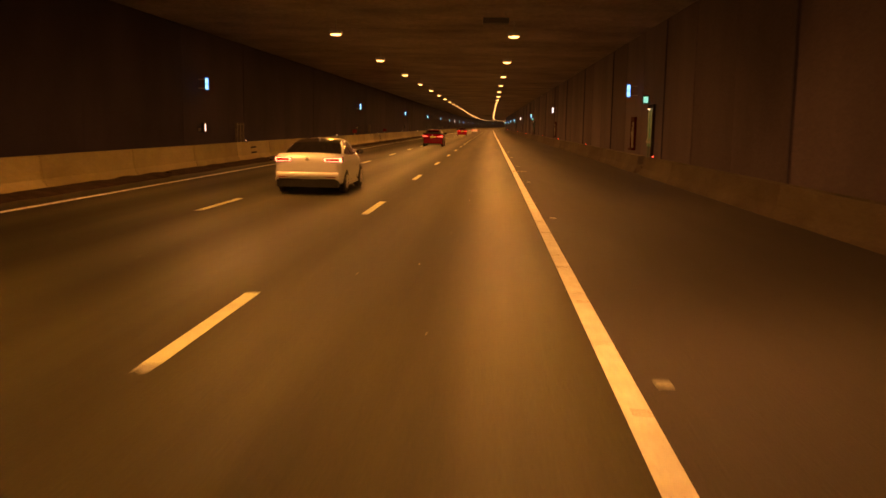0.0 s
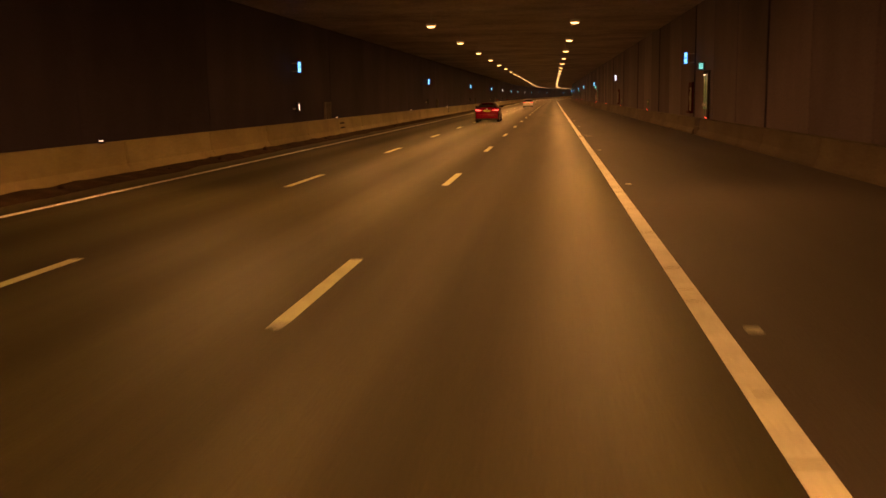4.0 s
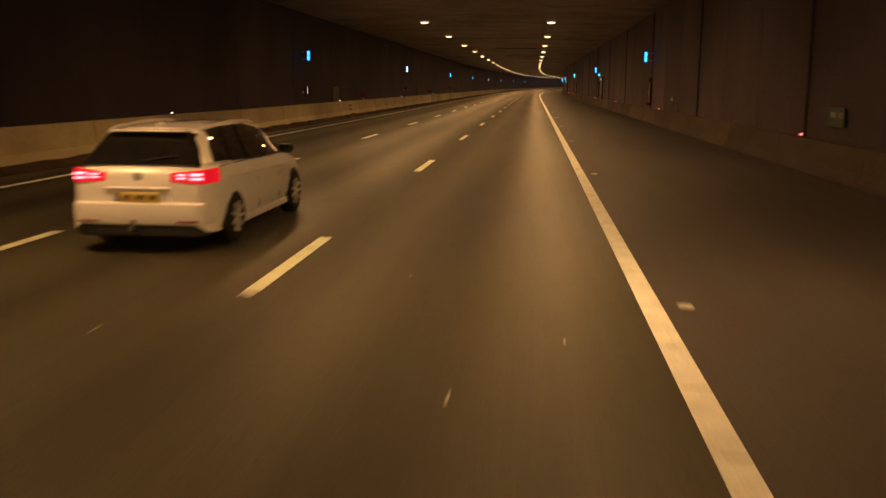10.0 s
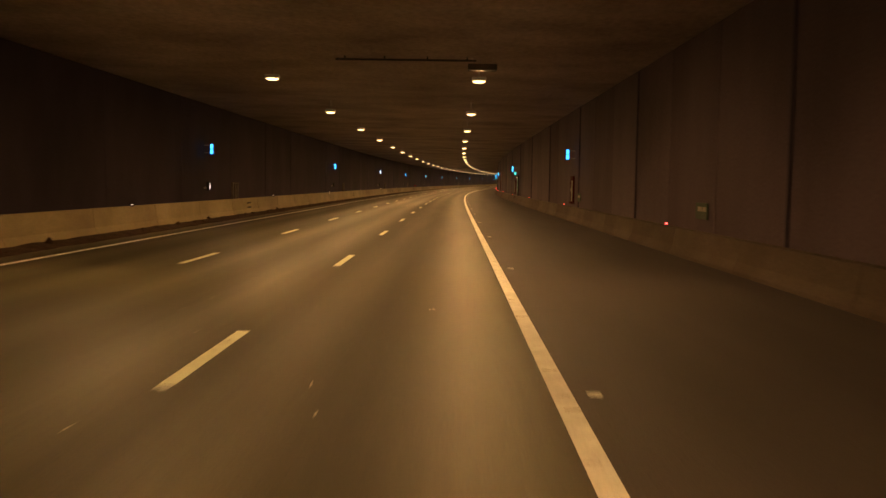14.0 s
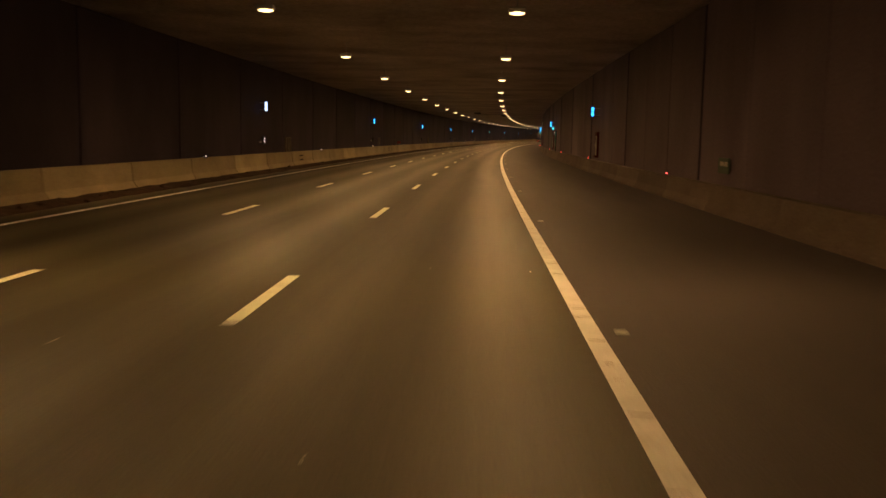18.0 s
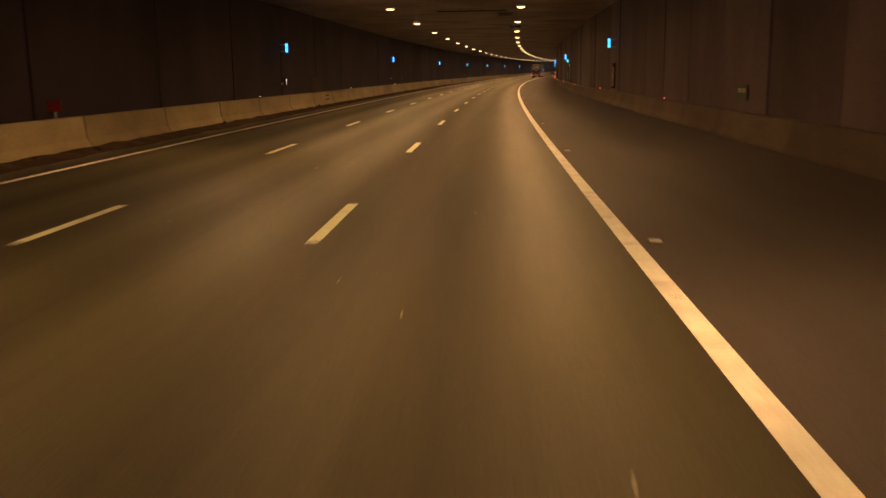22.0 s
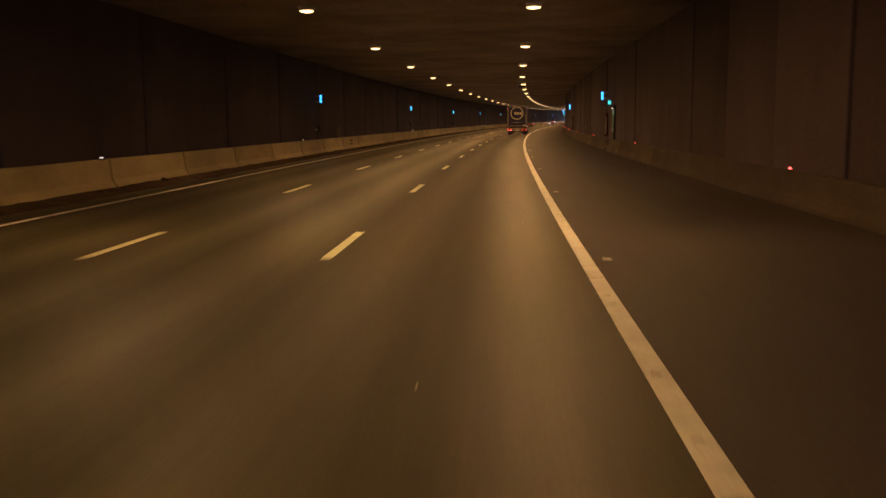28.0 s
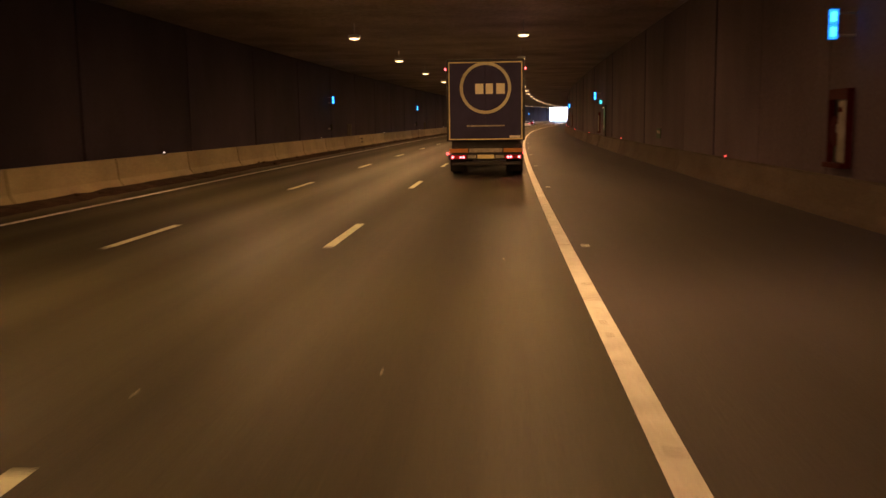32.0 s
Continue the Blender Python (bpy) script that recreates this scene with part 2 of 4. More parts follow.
PLATE_INK = material("plate_ink", (0.2, 0.15, 0.05), 0.5, vary=0.1, scale=10)
PLATE_GREEN = material("faded_green_enamel", (0.012, 0.05, 0.03), 0.6, vary=0.2, scale=3)
DAYLIGHT = glow("hazy_daylight", (0.55, 0.75, 1.0), 7.0)


# ---- mesh helpers ----
def mesh_of(bm, name, mat, smooth=False):
    me = bpy.data.meshes.new(name)
    bm.normal_update()
    bm.to_mesh(me)
    bm.free()
    me.materials.append(mat)
    if smooth:
        me.polygons.foreach_set("use_smooth", [True] * len(me.polygons))
        me.set_sharp_from_angle(angle=radians(38))
    return me


def part(name, bm, mat, parent=None, label="", smooth=False, m=None):
    ob = new(name, mesh_of(bm, name, mat, smooth) if isinstance(bm, bmesh.types.BMesh) else bm)
    ob.parent = parent
    if m is not None:
        ob.matrix_basis = m
    return tagged(ob, label)


def thing(name, m, label, category, group="", kind=""):
    ob = new(name)
    ob.empty_display_size = 0.2
    ob.matrix_basis = m
    return tagged(ob, label, category, group, kind)


def box(bm, x, y, z, cx=0.0, cy=0.0, cz=0.0, bevel=0.0, m=None, segs=1):
    r = bmesh.ops.create_cube(bm, size=1, matrix=(m or Matrix()) @ Matrix.Translation((cx, cy, cz)) @ Matrix.Diagonal((x, y, z, 1)))
    if bevel:
        es = {e for v in r["verts"] for e in v.link_edges}
        bmesh.ops.bevel(bm, geom=list(es), offset=bevel, segments=segs, affect="EDGES", profile=0.5)
    return bm


def boxed(*a, **k):
    return box(bmesh.new(), *a, **k)


def rod(bm, p, q, r, seg=8):
    p, q = Vector(p), Vector(q)
    m = Matrix.Translation((p + q) / 2) @ (q - p).to_track_quat("Z", "Y").to_matrix().to_4x4()
    bmesh.ops.create_cone(bm, cap_ends=True, segments=seg, radius1=r, radius2=r, depth=(q - p).length, matrix=m)
    return bm


def bar(bm, p, q, w, h):
    p, q = Vector(p), Vector(q)
    m = Matrix.Translation((p + q) / 2) @ (q - p).to_track_quat("Y", "Z").to_matrix().to_4x4()
    return box(bm, w, (q - p).length, h, m=m)


def lathe(bm, profile, seg=24, m=None):
    """Profile of (radius, x) spun about the x axis."""
    m = m or Matrix()
    rings = [[bm.verts.new(m @ Vector((x, r * math.cos(2 * math.pi * i / seg), r * math.sin(2 * math.pi * i / seg)))) for i in range(seg)] for r, x in profile]
    for a, b in zip(rings, rings[1:]):
        for i in range(seg):
            bm.faces.new((a[i], a[(i + 1) % seg], b[(i + 1) % seg], b[i]))
    bm.faces.new(rings[0]), bm.faces.new(rings[-1][::-1])
    bmesh.ops.recalc_face_normals(bm, faces=bm.faces)
    return bm


def loft(bm, rings):
    vs = [[bm.verts.new(p) for p in ring] for ring in rings]
    n = len(vs[0])
    for a, b in zip(vs, vs[1:]):
        for i in range(n):
            bm.faces.new((a[i], a[(i + 1) % n], b[(i + 1) % n], b[i]))
    bm.faces.new(vs[0][::-1]), bm.faces.new(vs[-1])
    bmesh.ops.recalc_face_normals(bm, faces=bm.faces)
    return bm


def sweep(name, outline, mat, s0=START, s1=EXIT, step=4.0, smooth=False):
    """A closed outline of (u, z) swept along the road, with a map of (s, u) in metres."""
    stations = np.arange(s0, s1 + 0.01, step)
    if stations[-1] < s1 - 0.01:
        stations = np.append(stations, s1)
    n = len(outline)
    verts = [tuple(spot(s, u, z)) for s in stations for u, z in outline]
    faces = [(i * n + j, i * n + (j + 1) % n, (i + 1) * n + (j + 1) % n, (i + 1) * n + j) for i in range(len(stations) - 1) for j in range(n)]
    faces += [tuple(range(n))[::-1], tuple((len(stations) - 1) * n + j for j in range(n))]
    me = bpy.data.meshes.new(name)
    me.from_pydata(verts, [], faces)
    me.materials.append(mat)
    layer = me.uv_layers.new(name="plan")
    su = np.array([(s, u) for s in stations for u, z in outline], dtype=np.float32)
    index = np.empty(len(me.loops), dtype=np.int32)
    me.loops.foreach_get("vertex_index", index)
    layer.data.foreach_set("uv", su[index].ravel())
    bm = bmesh.new()
    bm.from_mesh(me)
    bmesh.ops.recalc_face_normals(bm, faces=bm.faces)
    bm.to_mesh(me)
    bm.free()
    return new(name, me)


def slab(u0, u1, z0, z1):
    return [(u0, z0), (u1, z0), (u1, z1), (u0, z1)]


# ---- tunnel structure ----
LANE_A, LANE_B, LANE_E = -3.5, -6.91, -10.47
road = tagged(sweep("road", slab(-12.0, 0.02, -0.4, 0.0), ASPHALT), "dark grey asphalt carriageway with three lanes", "road", kind="structure")
shoulder = tagged(sweep("hard_shoulder", slab(0.025, 5.6, -0.4, -0.002), SHOULDER), "darker asphalt hard shoulder beside the edge line", "hard shoulder", kind="structure")
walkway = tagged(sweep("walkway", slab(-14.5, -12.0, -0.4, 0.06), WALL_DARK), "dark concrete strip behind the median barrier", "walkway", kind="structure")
CLEAR = 5.95
wall_right = thing("wall_right", Matrix(), "dirty concrete tunnel wall in tall panels with dark joints", "wall", kind="structure")
wall_left = thing("wall_left", Matrix(), "concrete tunnel wall in tall panels, coloured dark for dim light", "wall", kind="structure")
for parent, u0, u1 in ((wall_right, 5.6, 6.1), (wall_left, -15.0, -14.5)):
    core = sweep("wall_core", slab(u0, u1, -0.4, CLEAR + 0.6), JOINT)
    core.parent = parent
ceiling_outline = [(-14.5, CLEAR), (-14.5, CLEAR + 0.6), (5.6, CLEAR + 0.6), (5.6, CLEAR)]
ceiling = tagged(sweep("ceiling", ceiling_outline, CEILING), "concrete tunnel ceiling, coloured pale for lamp glow and haze", "ceiling", kind="structure")
# added wall, out of view behind the start, shuts out the sky
bm = bmesh.new()
box(bm, 21.2, 0.4, CLEAR + 1.0, -4.7, 0, (CLEAR + 0.2) / 2)
tagged(part("wall_end", bm, WALL_DARK, m=at(START - 0.25)), "plain dark added wall closing the tunnel behind the start, unseen", "wall", kind="structure")

# grass and road outside the exit
bm = bmesh.new()
z_out = -0.03
rings = []
for y in (0.0, 30.0, 120.0, 500.0, 3000.0):
    rings.append([bm.verts.new((x, y, z_out)) for x in (-3000.0, -400.0, -60.0, -16.0, 8.0, 60.0, 400.0, 3000.0)])
for a, b in zip(rings, rings[1:]):
    for i in range(len(a) - 1):
        bm.faces.new((a[i], a[i + 1], b[i + 1], b[i]))
tagged(part("ground", bm, GRASS, m=at(EXIT + 0.02)), "green grass land outside the tunnel exit", "ground", kind="structure")
tagged(part("backdrop", boxed(400, 0.5, 120, 0, 0, 50), DAYLIGHT, m=at(EXIT + 160)), "plain bright hazy daylight sky beyond the tunnel exit", "backdrop", kind="structure")
tagged(part("road_outside", boxed(17, 400, 0.3, -3.5, 200, -0.14), SHOULDER, m=at(EXIT + 0.03)), "grey asphalt road beyond the tunnel exit", "road", kind="structure")
bm = bmesh.new()
for x0, x1 in ((-40, -15.0), (6.1, 30)):
    box(bm, x1 - x0, 0.5, 8.0, (x0 + x1) / 2, 0.3, 3.9)
box(bm, 21.1, 0.5, 1.45, -4.45, 0.3, CLEAR + 1.3)
tagged(part("portal_wall", bm, CONCRETE, m=at(EXIT + 0.1)), "pale concrete portal wall around the tunnel exit", "portal", kind="structure")

# ---- lamps in the ceiling ----
LAMP_S, LAMP_STEP, LAMP_Z = 37.28, 14.959, 5.3
lamp = thing("tunnel_lamp", at(LAMP_S, -0.17, LAMP_Z), "round-ended grey tunnel lamp giving warm yellow light under the ceiling", "lamp", "ceiling lamps")
part("housing", boxed(0.5, 0.36, 0.14, 0, 0, 0.1, bevel=0.05, segs=2), STEEL, lamp, "grey metal housing")
bm = bmesh.new()
bmesh.ops.create_uvsphere(bm, u_segments=16, v_segments=8, radius=0.5, matrix=Matrix.Translation((0, 0, 0.02)) @ Matrix.Diagonal((0.44, 0.34, 0.11, 1)))
part("lens", bm, LAMP_GLOW, lamp, "glowing yellow lens", smooth=True)
part("stem", rod(bmesh.new(), (0, 0, 0.16), (0, 0, CLEAR - LAMP_Z), 0.02, 6), STEEL, lamp)
data = bpy.data.lights.new("lamp_beam", "SPOT")
data.energy, data.color, data.spot_size, data.spot_blend, data.shadow_soft_size = LAMP_WATTS, LAMP_COLOUR, radians(146), 1.0, 0.1
for tilt in (-33, 33):  # two beams, along the road and against it
    beam = new("lamp_beam", data)
    beam.parent = lamp
    beam.matrix_basis = pose(0, 0, -0.09, tilt)
n0, n1 = math.ceil((START + 2 - LAMP_S) / LAMP_STEP), math.floor((EXIT - 4 - LAMP_S) / LAMP_STEP)
for n in range(n0, n1 + 1):
    for u in (-0.17, -7.25):
        if n or u < -1:
            copy_thing(lamp, at(LAMP_S + n * LAMP_STEP, u, LAMP_Z))
# dark equipment boxes under the ceiling
gear = thing("ceiling_box", at(34.5, -0.9, 5.62), "small dark equipment box hung under the ceiling", "equipment box", "ceiling boxes")
part("case", boxed(0.95, 0.5, 0.2, bevel=0.02), BLACK, gear)
bm = bmesh.new()
for x in (-0.35, 0.35):
    rod(bm, (x, 0, 0.1), (x, 0, 0.33), 0.015, 6)
part("bracket", bm, STEEL, gear)
for s, u in ((365.0, -0.1), (586.5, -1.0), (572.0, -4.7), (603.9, -0.3), (768.6, -0.5)):
    copy_thing(gear, at(s, u, 5.62))

# thin conduits crossing under the ceiling
conduit = thing("ceiling_conduit", at(586.3, -3.2, 5.84), "thin dark cable conduit crossing under the ceiling", "conduit", "ceiling conduits")
part("pipe", rod(bmesh.new(), (-2.3, 0, 0), (2.3, 0, 0), 0.035), BLACK, conduit)
for x in (-2.0, -0.7, 0.7, 2.0):
    part("clip", boxed(0.05, 0.1, 0.14, x, 0, 0.04), BLACK, conduit)
for s, u in ((340.0, -3.0), (365.0, -2.6)):
    copy_thing(conduit, at(s, u, 5.84))

# ---- signs on both walls ----
SIGN_S = [42.04, 92.5, 141.57, 191.71, 241.75, 291.86, 334.2, 384.39, 434.66, 484.11, 530.56, 580.74, 629.21, 680.36, 728.87, 778.67, 829.04, 878.6, 927.6, 976.6, 1025.6, 1074.6]
SIGN_T = [42.25, 92.72, 141.92, 192.08, 242.09, 292.04, 334.25, 384.17, 434.07, 484.09, 530.27, 579.95, 628.94, 680.25, 729.64, 778.67, 828.99, 878.6, 927.6, 976.6, 1025.6, 1074.6]


def wall_sign(name, side, m, label, lit, group):
    """A two-lamp light box that juts from the wall and faces the traffic; side: +1 where the wall is on its right."""
    sign = thing(name, m, label, "light sign", group)
    part("case", boxed(0.2, 0.12, 0.58, 0, 0.07, 0, bevel=0.02), BLACK, sign, "black case")
    for z in (-0.125, 0.125):
        panel = part("panel", boxed(0.155, 0.02, 0.265, 0, 0.004, z * 1.09, bevel=0.004), lit, sign)
        if lit is BLUE_GLOW:
            part("pictogram", boxed(0.1, 0.006, 0.17, 0, -0.009, z * 1.09, bevel=0.002), CYAN_GLOW, panel, "pale lit pictogram")
    for z in (-0.2, 0.2):
        part("arm", rod(bmesh.new(), (0, 0.07, z), (side * 0.48, 0.07, z), 0.02), STEEL, sign)
    return sign


blue_right = wall_sign("escape_sign", 1, at(SIGN_S[0], 5.11, 3.49), "blue lit escape sign box on the concrete wall", BLUE_GLOW, "wall signs")
blue_left = wall_sign("escape_sign", -1, at(SIGN_T[0], -14.03, 3.49), "blue lit escape sign box on the dark far wall", BLUE_GLOW, "wall signs")
pale_right = wall_sign("escape_sign", 1, at(SIGN_S[1], 5.11, 3.49), "white and blue lit escape sign box on the concrete wall", PALE_GLOW, "wall signs")
pale_left = wall_sign("escape_sign", -1, at(SIGN_T[6], -14.03, 3.49), "white lit escape sign box on the dark far wall", PALE_GLOW, "wall signs")
for i, s in enumerate(SIGN_S[2:], 2):
    copy_thing(pale_right if i in (3,) else blue_right, at(s, 5.11, 3.49))
for i, s in enumerate(SIGN_T[1:], 1):
    if i != 6:
        copy_thing(pale_left if i == 9 else blue_left, at(s, -14.03, 3.49))

# lit emergency point under each sign of the far wall, with posts and a slotted barrier block beside it
point = thing("emergency_light", at(SIGN_T[0], -14.2, 1.5), "small white emergency lamp in a dark case on the wall", "emergency light", "far wall markers")
bm = bmesh.new()
box(bm, 0.03, 0.6, 0.44, -0.02), box(bm, 0.13, 0.05, 0.44, 0.06, -0.275), box(bm, 0.03, 0.05, 0.44, 0.0, 0.275)
box(bm, 0.05, 0.5, 0.05, 0.02, 0, 0.195), box(bm, 0.05, 0.5, 0.05, 0.02, 0, -0.195)
part("case", bm, BLACK, point, "black open case")
part("panel", boxed(0.02, 0.49, 0.33, 0.008, 0, 0, bevel=0.006), WHITE_GLOW, point, "white lit panel")
part("lug", boxed(0.24, 0.16, 0.1, -0.15, 0, -0.1), STEEL, point)
for s in SIGN_T[1:]:
    copy_thing(point, at(s, -14.2, 1.5))
SLOT_OFFSET = {3: 0.4, 5: 2.24, 6: 2.17, 7: 0.16, 10: -2.31, 11: 1.96, 12: 0.57, 15: 0.14}
SLOTS = [s + SLOT_OFFSET.get(i, 0.6) + 0.3 for i, s in enumerate(SIGN_T)]
frame_post = thing("post_frame", at(SLOTS[0] + 3.55, -13.7, 0.06), "dull upright steel posts standing behind the median barrier", "post frame", "post frames")
for y in (-0.75, -0.15, 0.45):
    part("post", boxed(0.1, 0.16, 1.66, 0, y, 0.83, bevel=0.01), OLD_STEEL, frame_post)
part("brace", bar(bmesh.new(), (0.02, -0.1, 0.5), (0.02, 0.42, 1.6), 0.05, 0.06), OLD_STEEL, frame_post)
part("rail", boxed(0.05, 1.3, 0.05, 0.0, -0.15, 1.6), OLD_STEEL, frame_post)
for s in SLOTS[1:]:
    copy_thing(frame_post, at(s + 3.55, -13.7, 0.06))

# red-framed cabinets in the near wall under the signs
cabinet = thing("fire_cabinet", at(SIGN_S[0] + 0.5, 5.5, 0.85), "red-framed fire cabinet with a pale door on the concrete wall", "fire cabinet", "fire cabinets")
bm = bmesh.new()
box(bm, 0.24, 1.0, 0.09, -0.04, 0, 0.05), box(bm, 0.16, 1.0, 0.2, 0, 0, 1.39)
box(bm, 0.16, 0.05, 1.2, 0, -0.475, 0.69), box(bm, 0.16, 0.05, 1.2, 0, 0.475, 0.69)
part("frame", bm, RED_PAINT, cabinet, "dull red frame")
# no real depth: the niche's inner shade is this black sheet
part("back", boxed(0.04, 0.9, 1.2, 0.05, 0, 0.69), BLACK, cabinet, "black sheet for the dark inside of the niche")
bm = boxed(0.1, 0.3, 1.14, -0.08, -0.3, 0.69, bevel=0.045, segs=2)
door_leaf = part("door", bm, GREY_DOOR, cabinet, "soiled pale door")
part("label", boxed(0.012, 0.2, 0.09, -0.132, -0.3, 1.1), RED_PAINT, door_leaf, "dull red label")
part("handle", boxed(0.03, 0.04, 0.16, -0.14, -0.2, 0.75, bevel=0.008), STEEL, door_leaf)
part("hose_reel", lathe(bmesh.new(), [(0.08, -0.06), (0.3, -0.06), (0.3, -0.03), (0.2, -0.02), (0.2, 0.02), (0.3, 0.03), (0.08, 0.03)], 16, Matrix.Translation((0.0, 0.18, 0.7))), RED_PAINT, cabinet, "dark red hose reel")
for s in SIGN_S[1:]:
    copy_thing(cabinet, at(s + 0.5, 5.5, 0.85))

# green escape doors, a step, a lit box above and an arrow painted on the road
DOORS = [s - 4.52 for s in SIGN_S[::2]]
exit_door = thing("escape_door", at(DOORS[0] + 0.45, 5.52, 0.0), "green metal escape door with a white lamp above", "door", "escape doors")
bm = bmesh.new()
box(bm, 0.2, 0.08, 2.55, 0, -0.55, 1.375), box(bm, 0.2, 0.08, 2.55, 0, 0.55, 1.375), box(bm, 0.2, 1.22, 0.14, 0, 0, 2.72)
part("frame", bm, JOINT, exit_door, "dark door frame")
for y, w in ((-0.25, 0.46), (0.25, 0.5)):
    x = -0.06 if y < 0 else -0.075
    leaf = part("leaf", boxed(0.06, w, 2.27, x, y, 1.505, bevel=0.012), GREEN_PAINT, exit_door, "green enamel door leaf")
    part("push_bar", rod(bmesh.new(), (x - 0.07, y - w * 0.3, 1.3), (x - 0.07, y + w * 0.3, 1.3), 0.03), STEEL, leaf, "bright push bar")
    part("lock_plate", boxed(0.02, 0.12, 0.2, x - 0.04, y + 0.06, 1.32, bevel=0.006), STEEL, leaf)
    # black panel paints the shade below the door lamp's reach
    part("shade_panel", boxed(0.02, w - 0.04, 0.72, x - 0.036, y, 0.76), BLACK, leaf, "dark panel for shade on the lower door")
part("step", boxed(0.5, 1.3, 0.36, -0.2, 0, 0.18, bevel=0.02), ROADSIDE, exit_door, "dirty concrete step")
part("lamp_strip", boxed(0.06, 0.2, 0.03, -0.18, -0.2, 2.6, bevel=0.008), WHITE_GLOW, exit_door, "white lamp strip")
sign_box = part("sign_case", boxed(0.3, 0.14, 0.36, -0.35, -0.35, 2.97, bevel=0.02), BLACK, exit_door)
part("sign_panel", boxed(0.19, 0.02, 0.25, -0.37, -0.428, 2.97, bevel=0.006), GREEN_GLOW, sign_box, "green lit panel")
data = bpy.data.lights.new("door_beam", "SPOT")
data.energy, data.color, data.spot_size, data.spot_blend, data.shadow_soft_size = 11.0, (0.22, 1.0, 0.8), radians(105), 0.9, 0.06
beam = new("door_beam", data)
beam.parent = exit_door
beam.matrix_basis = look((-0.3, -0.1, 2.55), (0.1, 0, 1.2))
for s in DOORS[1:]:
    copy_thing(exit_door, at(s + 0.45, 5.52, 0.0))
# small unlit green plates low on the near wall
plate = thing("distance_plate", at(162.5, 5.46, 1.22), "small dark green plate with pale bars on the wall", "sign", "distance plates")
part("plate", boxed(0.03, 1.1, 0.42, bevel=0.008), PLATE_GREEN, plate)
for y, w in ((-0.3, 0.3), (0.12, 0.36)):
    part("bar", boxed(0.01, w, 0.12, -0.02, y, 0.05), WORN, plate)
for s in (187.5, 259.5, 283.6, 358.5, 382.0, 455.0, 551.0, 651.0, 750.0, 800.5):
    copy_thing(plate, at(s, 5.46, 1.22))

# dark cable ducts up the near wall, one to every third panel
duct = thing("cable_duct", at(START + 0.1 + 5.03 * 2, 5.52, 0.3), "dark vertical cable duct on the concrete wall", "cable duct", "wall ducts")
part("channel", boxed(0.06, 0.1, CLEAR - 0.36, 0, 0, (CLEAR - 0.36) / 2, bevel=0.01), WALL_DARK, duct)
for z in (0.9, 2.4, 3.9, 5.2):
    part("clamp", boxed(0.07, 0.14, 0.04, 0, 0, z), WALL_DARK, duct)
for k in range(5, int((EXIT - START - 8) / 5.03), 3):
    copy_thing(duct, at(START + 0.1 + 5.03 * k, 5.52, 0.3))

red_plate = thing("red_plate", at(87.2, -13.8, 1.1), "dull red plate on a post behind the median barrier", "plate", "red plates")
part("plate", boxed(0.42, 0.03, 0.32, bevel=0.01), DULL_RED, red_plate)
part("post", rod(bmesh.new(), (0, 0.05, -1.04), (0, 0.05, 0.15), 0.03), STEEL, red_plate)
for s in (112.3, 308.0, 353.0, 550.0):
    copy_thing(red_plate, at(s, -13.8, 1.1))

# ---- lights and reflectors on the barriers ----
marker = thing("barrier_marker", at(35.79, 5.22, 0.73), "small red glowing marker on top of the roadside barrier", "marker light", "red markers")
part("base", boxed(0.1, 0.16, 0.05, 0, 0, 0.0, bevel=0.01), BLACK, marker)
part("lens", boxed(0.06, 0.03, 0.042, 0, -0.07, 0.046, bevel=0.012), RED_GLOW, marker, "red lens")
for n in range(-3, 44):
    if n:
        copy_thing(marker, at(35.79 + 25.05 * n, 5.22, 0.73))
stud_left = thing("barrier_reflector", at(41.85, -12.12, 0.9), "small white reflector on top of the median barrier", "reflector", "white reflectors")
part("base", boxed(0.1, 0.16, 0.05, 0, 0, 0.0, bevel=0.01), BLACK, stud_left)
# no lamp: the glow stands in for light the reflector throws back
part("lens", boxed(0.06, 0.03, 0.04, 0, -0.06, 0.04, bevel=0.01), WHITE_GLOW, stud_left, "white lens, glowing for thrown-back light")
for n in range(-3, 44):
    if n:
        copy_thing(stud_left, at(41.85 + 24.97 * n, -12.12, 0.9))

# ---- vehicles ----
def wheel(parent, x, y, r, w, rim_mat):
    """A tyre on a spoked rim; x: the outer face's side."""
    side = 1 if x > 0 else -1
    m = Matrix.Translation((x, y, r))
    h = w / 2
    tyre = part("tyre", lathe(bmesh.new(), [(r * 0.66, -h * 0.9), (r * 0.9, -h), (r, -h * 0.75), (r, h * 0.75), (r * 0.9, h), (r * 0.66, h * 0.9)], 28, m), RUBBER, parent, "black rubber tyre", smooth=True)
    bm = lathe(bmesh.new(), [(r * 0.66, side * h * 0.55), (r * 0.66, side * h * 0.85), (r * 0.6, side * h * 0.85), (r * 0.58, side * h * 0.6)], 24, m)
    for i in range(9):
        a = 2 * math.pi * i / 9
        bar(bm, m @ Vector((side * h * 0.75, 0, 0)), m @ Vector((side * h * 0.8, r * 0.6 * math.cos(a), r * 0.6 * math.sin(a))), 0.075, 0.03)
    lathe(bm, [(r * 0.16, side * h * 0.6), (r * 0.16, side * h * 0.86), (r * 0.1, side * h * 0.92)], 12, m)
    part("rim", bm, rim_mat, tyre, "silver spoked rim")


